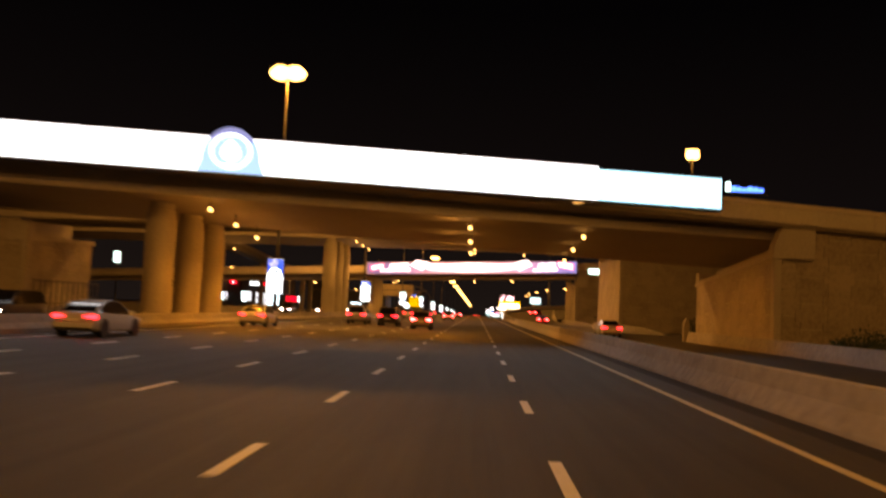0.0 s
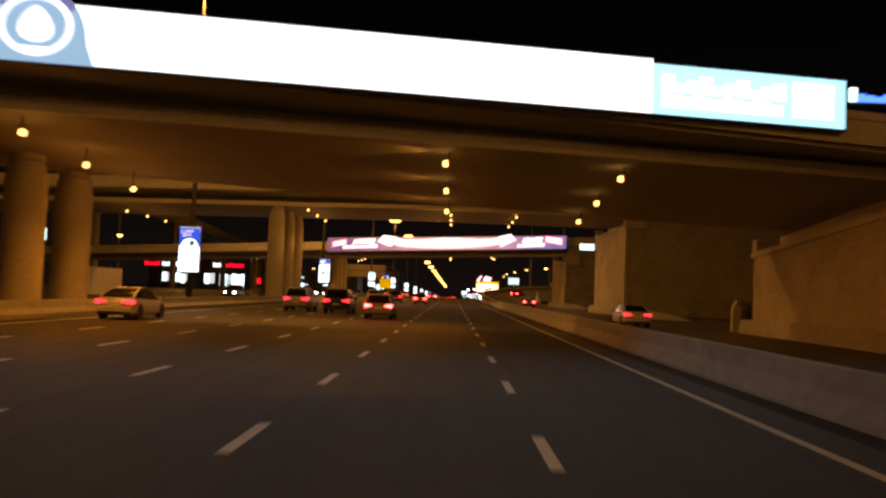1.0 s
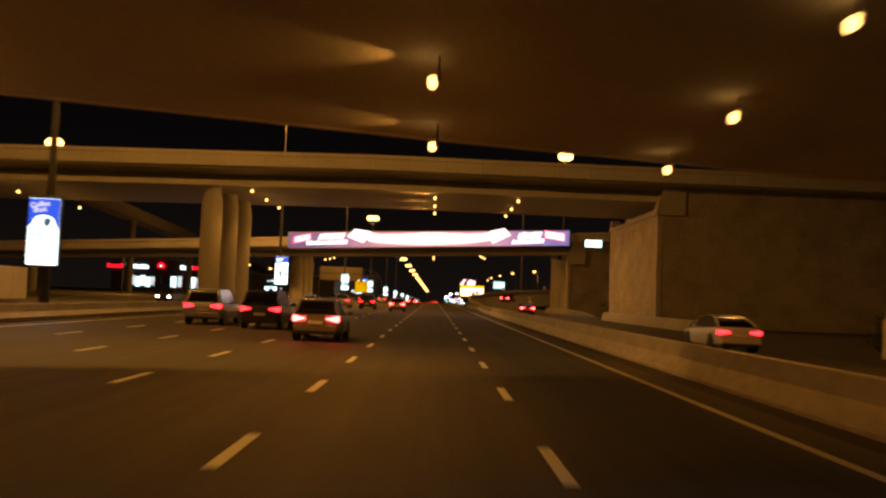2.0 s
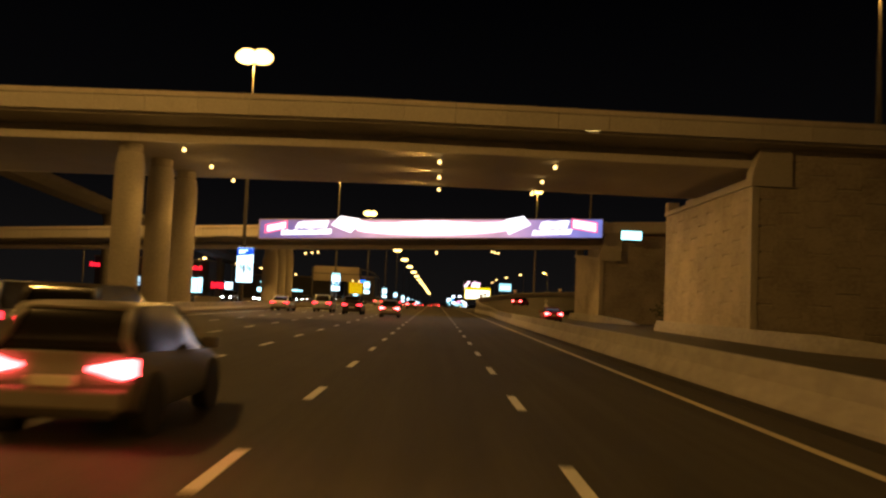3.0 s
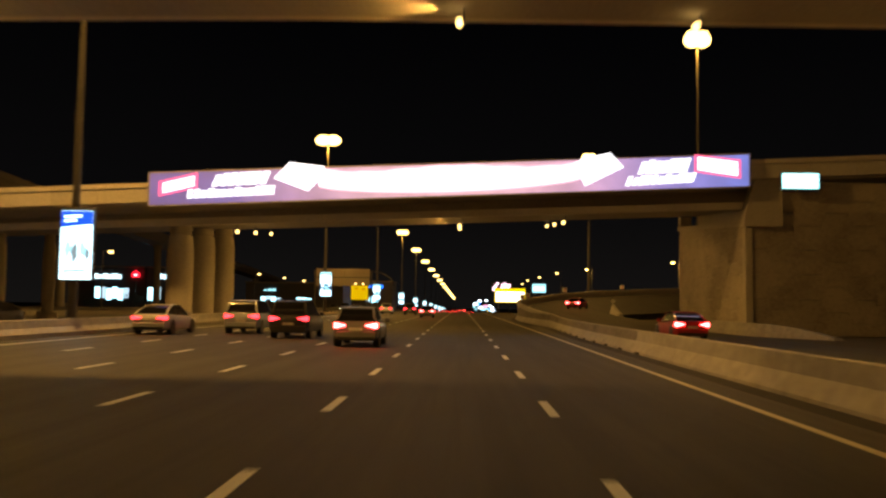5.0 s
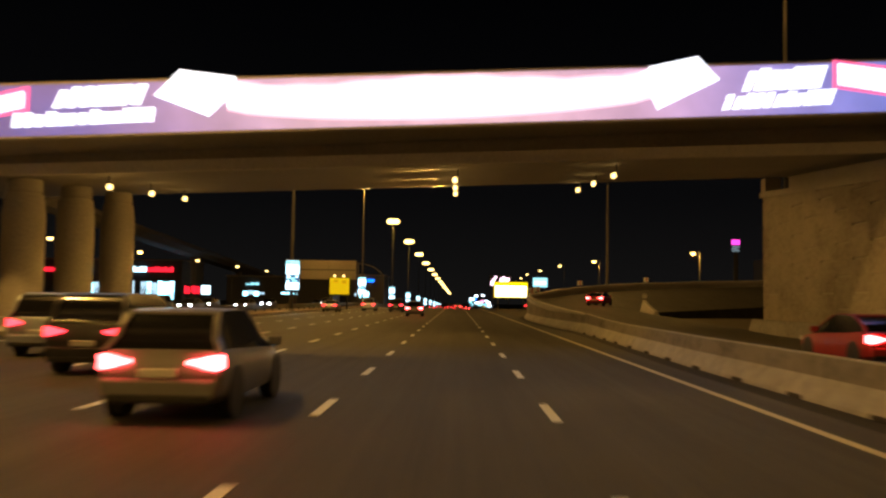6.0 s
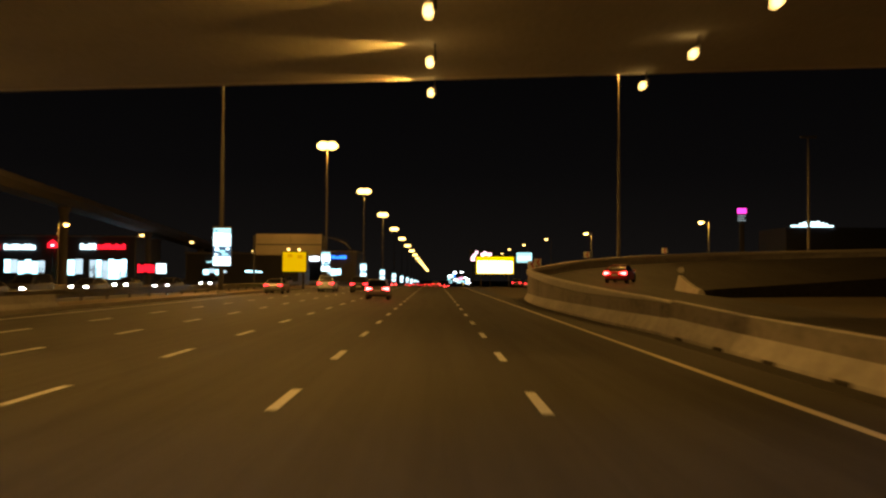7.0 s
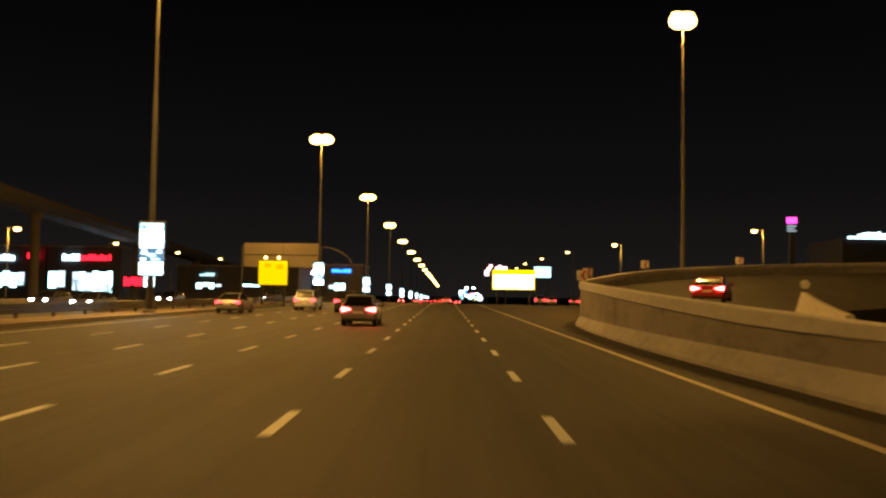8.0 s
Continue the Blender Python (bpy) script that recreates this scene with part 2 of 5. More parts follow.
def shade_faces(ob, index):
    """The outline's upright face between two corners is darker, its shade painted in."""
    ob.data.materials.append(SHADED_FACE)
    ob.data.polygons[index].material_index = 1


def barrier_x(y):
    return 6.6 + 0.5 * max(0.0, min(1.0, (y - 146) / 18))


barrier = thing("concrete_barrier", "long pale concrete barrier with drain slots, stained", "barrier")
y = -34.0
while y < 168:
    bm = bmesh.new()
    loft(bm, [[(px, yy, pz) for px, pz in jersey(barrier_x(yy), -0.02, 0.84 + 0.25 * max(0, min(1, (yy - 162) / 8)))] for yy in (y + 0.012, y + 5.988)])
    unit = part("barrier_unit", bm, BARRIER, barrier)
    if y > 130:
        shade_faces(unit, 2)
    y += 6.0
slot_mesh = finish(soft_box(-0.03, 0.03, -0.32, 0.32, 0.0, 0.085, 0.02, 1), "drain_slot", DARK_JOINT)
for k in range(12):
    y = 132.6 + 3.23 * k
    piece("drain_slot", slot_mesh, barrier, pose(barrier_x(y) - 0.42, y, 0.0, 0, 8, 0))

# ---- ramp that rises and turns away ----
OUTER = [(7.1, 170.0, 0.12), (6.95, 173.5, 0.24), (6.75, 177, 0.34), (6.5, 190, 0.74), (6.65, 199, 1.03), (7.05, 207, 1.28), (7.85, 214.5, 1.5), (10.4, 224, 1.9), (16.0, 233.5, 2.7), (26.3, 241.5, 3.5), (42, 247.5, 4.2), (64, 251, 4.8), (100, 252, 5.2)]
INNER = [(17.6, 170.0, 0.0), (17.6, 173.5, 0.08), (17.7, 177, 0.2), (17.9, 190, 0.45), (18.2, 199, 0.58), (18.9, 207, 0.62), (20.6, 213, 0.64), (24, 219, 0.72), (30, 225, 0.95), (39, 230, 1.4), (52, 233.5, 2.2), (70, 235.5, 3.2), (100, 236, 4.2)]


def smooth_line(points, n):
    """A soft curve through the points, n steps between two."""
    out = []
    v = [Vector(p) for p in points]
    for i in range(len(v) - 1):
        a, b, c, d = v[max(0, i - 1)], v[i], v[i + 1], v[min(len(v) - 1, i + 2)]
        for k in range(n):
            t = k / n
            out.append(0.5 * (2 * b + (c - a) * t + (2 * a - 5 * b + 4 * c - d) * t * t + (3 * b - a - 3 * c + d) * t ** 3))
    out.append(v[-1])
    return out


outer, inner = smooth_line(OUTER, 5), smooth_line(INNER, 5)
bm = bmesh.new()
CROWN = lambda q, f: Vector((0, 0, 0.27 * math.sin(math.pi * f) * max(0.0, min(1.0, (q.y - 178) / 22))))
rows = [[bm.verts.new(a.lerp(b, j / 6) + CROWN(a, j / 6)) for j in range(7)] for a, b in zip(outer, inner)]
for a, b in zip(rows, rows[1:]):
    for j in range(6):
        bm.faces.new((a[j], a[j + 1], b[j + 1], b[j]))
foot = [[bm.verts.new((q.x, q.y, -0.3)) for q in line] for line in (outer, inner)]
for line, col in zip(foot, (0, 6)):
    for k in range(len(line) - 1):
        bm.faces.new((line[k], line[k + 1], rows[k + 1][col], rows[k][col]))
ramp_road = tagged(part("ramp_road", bm, ASPHALT), "asphalt ramp rising and bending away", "road", kind="structure")
bm = bmesh.new()
for k in range(32):
    a, b = outer[k].lerp(inner[k], 0.07), outer[k + 1].lerp(inner[k + 1], 0.07)
    a2, b2 = outer[k].lerp(inner[k], 0.08), outer[k + 1].lerp(inner[k + 1], 0.08)
    bm.faces.new([bm.verts.new(q + CROWN(q, 0.07) + Vector((0, 0, 0.014))) for q in (a, a2, b2, b)])
part("ramp_line", bm, YELLOW_LINE, ramp_road, "worn pale ramp edge line")

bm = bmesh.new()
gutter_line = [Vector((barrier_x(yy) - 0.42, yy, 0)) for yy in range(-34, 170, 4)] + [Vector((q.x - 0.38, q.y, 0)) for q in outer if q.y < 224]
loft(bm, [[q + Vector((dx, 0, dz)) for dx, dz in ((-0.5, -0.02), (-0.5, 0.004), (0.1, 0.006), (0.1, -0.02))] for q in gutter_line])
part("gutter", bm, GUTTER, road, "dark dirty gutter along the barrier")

ramp_wall = thing("ramp_wall", "pale concrete ramp wall with a lit coping", "wall")
pts = outer
for k in range(0, len(pts) - 1):
    secs, caps = [], []
    for i in (k, k + 1):
        d = (pts[min(i + 1, len(pts) - 1)] - pts[max(i - 1, 0)])
        d.z = 0
        d.normalize()
        side = Vector((-d.y, d.x, 0))
        c = pts[i]
        h = c.z + 0.90 + 0.05 * max(0.0, min(1.0, (c.y - 185) / 15))
        k_ = max(0.0, min(1.0, (c.y - 171) / 12))
        base = Vector((c.x, c.y, 0))
        low = h - 0.06 - 0.32 * k_
        secs.append([base + side * off + Vector((0, 0, z)) for off, z in ((0.38, -0.1), (0.38, 0.10), (0.12, 0.52), (0.10, low), (-0.14, low), (-0.2, -0.1))])
        caps.append([base + side * off + Vector((0, 0, z)) for off, z in ((0.10 + 0.05 * k_, low + 0.002), (0.10 + 0.09 * k_, low + 0.03), (0.10 + 0.09 * k_, h - 0.03), (0.07 + 0.09 * k_, h), (-0.18, h), (-0.22, h - 0.03), (-0.22, low + 0.03), (-0.16, low + 0.002))])
    gap = (secs[1][0] - secs[0][0]).normalized() * 0.01
    bm = bmesh.new()
    loft(bm, [secs[0], [q - gap for q in secs[1]]])
    shade_faces(part("wall_unit", bm, BARRIER, ramp_wall), 2)
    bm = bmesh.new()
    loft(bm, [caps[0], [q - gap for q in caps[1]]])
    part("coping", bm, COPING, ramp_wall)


# ---- bridges ----
def bridge(label, front, depth, soffit, fall, top, x0, x1, panel=3.1, parapet_h=1.22, wing=2.4):
    """front(x): the parapet's outer face; soffit(x): its height at the near girder edge, fall(x) its rise per metre across; top(x): the parapet's top."""
    b = thing("bridge", label, "bridge", group="motorway bridges", kind="structure")
    n = 24
    xs = [x0 + (x1 - x0) * k / n for k in range(n + 1)]
    secs = []
    for x in xs:
        y, s, t = front(x), soffit(x), top(x) - parapet_h
        g0, g1 = y + wing, y + depth - wing
        back = t + fall(x) * depth * 0.5
        s1 = s + fall(x) * (g1 - g0)
        secs.append([(x, y + 0.3, t - 0.01), (x, y + 0.3, t - 0.2), (x, g0 + 0.25, max(s + 0.7, t - 0.5)), (x, g0 + 0.12, s + 0.50), (x, g0, s + 0.46), (x, g0, s),
                     (x, g1, s1), (x, g1, s1 + 0.46), (x, g1 - 0.25, s1 + 0.9), (x, y + depth, back - 0.28 if back > s1 + 1 else s1 + 0.8), (x, y + depth, max(back, s1 + 1.1))])
    part("deck", loft(bmesh.new(), secs), SOFFIT, b, "grey concrete box girder")
    # Girder's lower lip in paler concrete, standing in for light falling on it.
    for far_side in (0, 1):
        secs = []
        for x in xs:
            y, s = front(x), soffit(x)
            if far_side:
                g, s = y + depth - wing + 0.02, s + fall(x) * (depth - 2 * wing)
            else:
                g = y + wing - 0.06
            secs.append([(x, g, s - 0.02), (x, g - 0.10 * (1 - 2 * far_side), s + 0.46), (x, g + 0.3 * (1 - 2 * far_side), s + 0.5), (x, g + 0.3 * (1 - 2 * far_side), s - 0.02)])
        part("edge_beam", loft(bmesh.new(), secs), PARAPET, b, "concrete edge beam, coloured paler as if lit")
    count = int((x1 - x0) / panel)
    for row in (0, 1):
        for k in range(count):
            a, c = x0 + panel * k + 0.012, x0 + panel * (k + 1) - 0.012
            secs = []
            for x in (a, c):
                y, t = front(x) + (depth - 0.3) * row, top(x) + (fall(x) * depth * 0.5) * row
                z = t - parapet_h
                sgn = 1 if row == 0 else -1
                yy = y if row == 0 else y + 0.3
                secs.append([(x, yy, z - 0.03), (x, yy, t - 0.34), (x, yy - 0.10 * sgn, t - 0.30), (x, yy - 0.10 * sgn, t), (x, yy + 0.27 * sgn, t), (x, yy + 0.3 * sgn, z)])
            part("parapet_panel", loft(bmesh.new(), secs), PARAPET, b)
    return b


def sag(x):
    """The tall bridge's deck falls towards its far end."""
    return 0.017 * max(0.0, -x - 5.0)


B1_FALL = lambda x: -0.058 - 0.0014 * max(-20.0, min(0.0, x)) - 0.0008 * max(0.0, min(15.0, x))
B1_FRONT, B1_SOFFIT, B1_TOP = lambda x: 49.25 + 0.155 * x, lambda x: 7.50 - 0.018 * x, lambda x: 9.95 - 0.04 * x
B2_FRONT, B2_SOFFIT, B2_TOP = lambda x: 111.4 + 0.012 * x, lambda x: 11.0 - 0.004 * x - sag(x), lambda x: 13.62 - 0.004 * x - sag(x)
B3_FRONT, B3_SOFFIT, B3_TOP = lambda x: 157.0 + 0.036 * x, lambda x: 7.62 + 0.045 * x, lambda x: 10.4 + 0.055 * x
bridge("wide concrete road bridge carrying a long light box", B1_FRONT, 19.4, B1_SOFFIT, B1_FALL, B1_TOP, -62, 62)
bridge("tall concrete road bridge with panelled parapet", B2_FRONT, 20.6, B2_SOFFIT, lambda x: 0.0, B2_TOP, -80, 70)
bridge("concrete road bridge with a picture light box", B3_FRONT, 19.5, B3_SOFFIT, lambda x: 0.07, B3_TOP, -95, 70)


def column(x, y, top, r, label="round grey concrete bridge column with a narrower grooved top"):
    c = thing("bridge_column", label, "column", (x, y, 0), group="bridge columns", kind="structure")
    bm = bmesh.new()
    tube(bm, [((0, 0, -0.1), r * 0.98), ((0, 0, top - 2.4), r), ((0, 0, top - 1.5), r * 0.99), ((0, 0, top - 0.75), r * 0.89), ((0, 0, top - 0.62), r * 0.86), ((0, 0, top - 0.60), r * 0.77), ((0, 0, top - 0.54), r * 0.77), ((0, 0, top - 0.52), r * 0.82), ((0, 0, top - 0.1), r * 0.80), ((0, 0, top + 0.05), r * 0.76)], 28)
    part("shaft", bm, CONCRETE, c, smooth=40)
    bm = bmesh.new()
    tube(bm, [((0, 0, -0.1), r * 1.5), ((0, 0, 0.55), r * 1.5), ((0, 0, 0.62), r * 1.45)], 28)
    part("plinth", bm, CONCRETE, c, "low round concrete plinth", smooth=40)


for y in (53.0, 58.6, 63.6):
    column(-20.0, y, B1_SOFFIT(-20) + B1_FALL(-20) * (y - 49.4) + 0.15, 0.95)
for y in (114.9, 121.0, 126.8):
    column(-20.0, y, B2_SOFFIT(-20) + 0.02, 0.92)
for y in (161.0, 166.2, 171.6):
    column(-19.8, y, B3_SOFFIT(-19.8) + 0.07 * (y - 159.6), 0.92)
for y in (162.5, 170.0):
    column(-33.5, y, B3_SOFFIT(-33.5) + 0.07 * (y - 159.6), 0.5, "slim round concrete bridge column")


PANEL_CACHE = {}


def cross_panel(s0, s1, z0, z1, mat):
    """A cross-shaped precast panel, cut off at the wall's ends: body 1.5 x 1.9 m, arms that lock between its neighbours."""
    key = tuple(round(v, 2) for v in (s0, s1, z0, z1)) + (mat.name,)
    if key not in PANEL_CACHE:
        bm = bmesh.new()
        rings = []
        for inset, depth in ((0.0, 0.0), (0.012, -0.07)):
            w, a, h, k = 0.745, 1.046, 0.768 - inset, 0.395
            outline = [(-w, -h), (w, -h), (w, -k), (a, -k), (a, k), (w, k), (w, h), (-w, h), (-w, k), (-a, k), (-a, -k), (-w, -k)]
            rings.append([bm.verts.new((px, depth, pz)) for px, pz in outline])
        a, b = rings
        for k in range(12):
            bm.faces.new((a[k], a[(k + 1) % 12], b[(k + 1) % 12], b[k]))
        for quad in ((0, 1, 6, 7), (2, 3, 4, 5), (8, 9, 10, 11)):
            bm.faces.new([b[k] for k in quad])
        for co, no in (((s0, 0, 0), (-1, 0, 0)), ((s1, 0, 0), (1, 0, 0)), ((0, 0, z0), (0, 0, -1)), ((0, 0, z1), (0, 0, 1))):
            bmesh.ops.bisect_plane(bm, geom=bm.verts[:] + bm.edges[:] + bm.faces[:], plane_co=co, plane_no=no, clear_outer=True)
        PANEL_CACHE[key] = finish(bm, "stone_panel", mat) if bm.faces else None
    return PANEL_CACHE[key]


def clad(parent, start, along, length, height, rot, tops=None, mat=STONE):
    """Locked courses of cross-shaped panels on a wall that runs along a direction."""
    for c in range(int(length / 1.8) + 2):
        for k in range(int(height / 0.81) + 2):
            if (c + k) % 2:
                continue
            s, z = 1.8 * c + 0.2, 0.81 * k - 0.1
            top = min(height, tops(s) if tops else height)
            lo, hi = max(-1.2, -s), min(1.2, length - s)
            if (pose(0, 0, 0, 0, 0, rot) @ Vector((1, 0, 0))).dot(Vector(along)) < 0:
                lo, hi = -hi, -lo
            me = cross_panel(lo, hi, max(-1.2, -z), min(1.2, top - z), mat)
            if me and top - z > -0.9:
                piece("stone_panel", me, parent, pose(*(Vector(start) + Vector(along) * s + Vector((0, 0, z))), 0, 0, rot))


def abutment(label, x, y0, y1, s0, s1, deck_top, wing_to, side=1, skew=0.0, run=0.0, open_top=True):
    """The wall under a bridge's end: panelled face along the road, ledge, cheek and the wing wall that faces the traffic. side: +1 right of the road."""
    a = thing("bridge_abutment", label, "abutment", group="bridge abutments", kind="structure")
    xl = lambda p, q: (min(p, q), max(p, q))
    bm = bmesh.new()
    h0, h1 = s0 - 1.05, s1 - 1.05
    secs = [[(x + side * 0.06, yy, -0.2), (x + side * 0.06, yy, h), (x + side * 1.6, yy, h + 0.02), (x + side * 1.6, yy, h + 1.1), (x + side * 6, yy, h + 1.1), (x + side * 6, yy, -0.2)] for yy, h in ((y0 + 1.3, h0), (y1, h1))]
    part("abutment_wall", loft(bm, secs), CONCRETE, a)
    bm = bmesh.new()
    secs = [[(x - side * 0.12, yy, h - 0.28), (x - side * 0.12, yy, h + 0.04), (x + side * 1.0, yy, h + 0.06), (x + side * 1.0, yy, h - 0.28)] for yy, h in ((y0 + 0.02, h0), (y1 + 0.15, h1))]
    part("ledge", loft(bm, secs), CONCRETE, a, "pale concrete ledge under the girder")
    if open_top:
        part("end_block", soft_box(*xl(x - side * 0.05, x + side * 0.9), y1 - 0.6, y1 + 0.12, h1 + 0.05, h1 + 0.85, 0.03, 1), CONCRETE, a, "plain concrete block on the ledge's end")
    bm = bmesh.new()
    box(bm, *xl(x - side * 0.02, x + side * 0.42), y0 - 0.10, y0 + 0.5, -0.2, h0 - 0.25)
    box(bm, *xl(x + side * 0.07, x + side * 0.62), y0 + 0.502, y0 + 1.34, -0.2, h0)
    part("corner_pier", bm, CONCRETE, a, "plain concrete corner pier")
    bm = bmesh.new()
    top_of = deck_top - 1.0 if open_top else h0 + 0.9
    secs = [[(x + side * near, y0 - 0.22, z), (x + side * 2.4, y0 - 0.22, z), (x + side * 2.4, y0 + 0.8, z), (x + side * near, y0 + 0.8, z)] for z, near in ((h0 - 0.32, -0.14), (h0 + 0.55, -0.05), (top_of, 0.62 if open_top else 0.0))]
    part("cheek_wall", loft(bm, secs), CONCRETE, a, "plain concrete cheek closing the girder's end")
    bm = bmesh.new()
    loft(bm, [[(px, y0 + 0.06 + skew * (px - x), -0.2), (px, y0 + 1.4 + skew * (px - x), -0.2), (px, y0 + 1.4 + skew * (px - x), deck_top - 1.05), (px, y0 + 0.06 + skew * (px - x), deck_top - 1.05)] for px in (x + side * 0.6, wing_to)])
    part("wing_wall", bm, CONCRETE, a)
    n = y1 - y0
    clad(a, (x + side * 0.06, y0 + 0.55, 0.0), (0, 1, 0), n - 0.6, min(h0, h1) - 0.3 if abs(h1 - h0) < 0.3 else max(h0, h1) - 0.3, -90 if side > 0 else 90, tops=lambda s: h0 + (h1 - h0) * s / n - 0.25)
    ws = abs(wing_to - x) - 0.46
    if ws > 2:
        sx = x + 0.46 if side > 0 else wing_to
        clad(a, (sx, y0 + 0.06 + skew * (sx - x), 0.0), (1, skew, 0), ws, deck_top - 1.2, math.degrees(math.atan(skew)))
    # toe barrier with turned-out ends
    bm = bmesh.new()
    secs = []
    for yy, dx, h in ((y0 - 7.5 - run, 3.2, 0.05), (y0 - 5.0 - run, 1.9, 0.55), (y0 - 2.5 - run, 0.7, 0.75), (y0 - run, 0.1, 0.8), (y1, 0.0, 0.8), (y1 + 1.2, 0.3, 0.8)):
        cx = x - side * 0.45 + side * dx
        secs.append([(cx - side * 0.34, yy, -0.1), (cx - side * 0.30, yy, h * 0.35), (cx - side * 0.12, yy, h), (cx + side * 0.22, yy, h), (cx + side * 0.3, yy, -0.1)])
    part("toe_barrier", loft(bm, secs), BARRIER, a, "low pale concrete barrier at the wall's foot")
    return a


abutment("stone-panelled concrete abutment under the first bridge", 18.7, 53.1, 71.5, 7.2, 5.9, 9.2, 58, skew=0.155, run=16.0)
abutment("stone-panelled concrete abutment of the tall bridge", 19.2, 113.1, 132.6, 11.0, 11.0, 13.4, 66, run=9.0)
abutment("stone-panelled concrete abutment under the picture bridge", 18.6, 158.2, 175.0, 8.45, 9.6, 11.2, 66, skew=0.036)
abutment("stone-panelled concrete abutment beyond the opposite carriageway", -28.5, 52.8, 61.8, 6.35, 6.65, 7.5, -60, side=-1, skew=0.155, open_top=False)
fence = thing("steel_fence", "dark steel bar fence along the abutment's foot", "fence")
for k in range(13):
    bm = bmesh.new()
    box(bm, -27.85, -27.79, 52.6 + 0.75 * k, 52.66 + 0.75 * k, 0.3, 2.55)
    part("fence_bar", bm, DARK_STEEL, fence)
for z in (0.95, 2.4):
    bm = bmesh.new()
    box(bm, -27.845, -27.795, 52.5, 61.8, z, z + 0.05)
    part("fence_rail", bm, DARK_STEEL, fence)

def embankment(front, soffit, fall, depth, xa, xb):
    """The filled ground that carries a bridge's end, under the deck."""
    bm = bmesh.new()
    secs = []
    for x in (xa, xb):
        y0, y1, s = front(x) + 2.9, front(x) + depth - 2.9, soffit(x)
        secs.append([(x, y0, -0.1), (x, y0, s - 0.03), (x, y1, s + fall * (y1 - y0) - 0.03), (x, y1, -0.1)])
    tagged(part("embankment", loft(bm, secs), PLASTER), "plain concrete-faced embankment carrying a bridge's end", "embankment", kind="structure")


for front, soffit, fall, depth, left, right in ((B1_FRONT, B1_SOFFIT, -0.075, 19.4, (-62, -34.6), (24.8, 62)), (B2_FRONT, B2_SOFFIT, -0.002, 20.6, (-80, -73), (25.3, 70)), (B3_FRONT, B3_SOFFIT, 0.069, 19.5, (-95, -90), (24.7, 70))):
    for xa, xb in (left, right):
        embankment(front, soffit, fall, depth, xa, xb)
low_wall = thing("low_wall", "low pale concrete retaining wall under the tall bridge", "wall", (-44.0, 0, 0))
for k in range(4):
    part("wall_unit", soft_box(-0.6, 0, 119.0 + 3.2 * k, 122.18 + 3.2 * k, -0.1, 3.3, 0.04, 1), CONCRETE, low_wall)

# ---- flyover that comes down beyond the shops ----
FLY_X, FLY_FALL = -90.0, -0.0505


def fly_z(y):
    return 20.9 + FLY_FALL * (y - 322)


flyover = thing("flyover", "long concrete flyover ramp coming down on round piers", "flyover", kind="structure")
fly_ys = [176 + 31 * k for k in range(16)]
for name, outline in (("deck", ((-4.4, -0.25), (-2.4, -1.5), (2.4, -1.5), (4.4, -0.25), (4.4, 0.0), (-4.4, 0.0))), ("parapet", ((-4.5, -0.3), (-4.5, 0.95), (-4.2, 0.95), (-4.15, -0.01), (-4.15, -0.3))), ("parapet", ((4.5, -0.3), (4.5, 0.95), (4.2, 0.95), (4.15, -0.01), (4.15, -0.3)))):
    part(name, loft(bmesh.new(), [[(FLY_X + px, y, fly_z(y) + pz) for px, pz in outline] for y in fly_ys]), DIM_CONCRETE, flyover)
for k in range(6):
    y = 230 + 60 * k
    bm = bmesh.new()
    tube(bm, [((FLY_X, y, down(y) - 0.3), 1.0), ((FLY_X, y, fly_z(y) - 3.2), 1.0), ((FLY_X, y, fly_z(y) - 1.45), 1.7, 1.2)], 16)
    part("pier", bm, DIM_CONCRETE, flyover, smooth=40)

# ---- barrier and rail on the median ----
median_barrier = thing("median_barrier", "pale concrete median barrier, dusty and stained", "barrier")
for k in range(37):
    bm = bmesh.new()
    loft(bm, [[(px, yy, pz) for px, pz in jersey(-18.6, -0.02, 0.78, 1)] for yy in (-36 + 6 * k + 0.012, -36 + 6 * k + 5.988)])
    part("barrier_unit", bm, BARRIER, median_barrier)
rail = thing("guard_rail", "dark steel guard rail on short posts along the median", "guard rail", (-21.0, 0, 0))
post_mesh = finish(soft_box(-0.06, 0.06, -0.08, 0.08, 0.1, 0.85, 0.01, 1), "rail_post", DARK_STEEL)
for k in range(60):
    piece("rail_post", post_mesh, rail, pose(bend(187 + 4 * k), 187 + 4 * k, down(187 + 4 * k)))
for z in (0.42, 0.68):
    bm = bmesh.new()
    run(bm, ((0.08, z - 0.02), (0.12, z + 0.05), (0.08, z + 0.1), (0.12, z + 0.17), (0.08, z + 0.22), (0.06, z + 0.1)), 186, 424)
    part("rail_beam", bm, DARK_STEEL, rail)


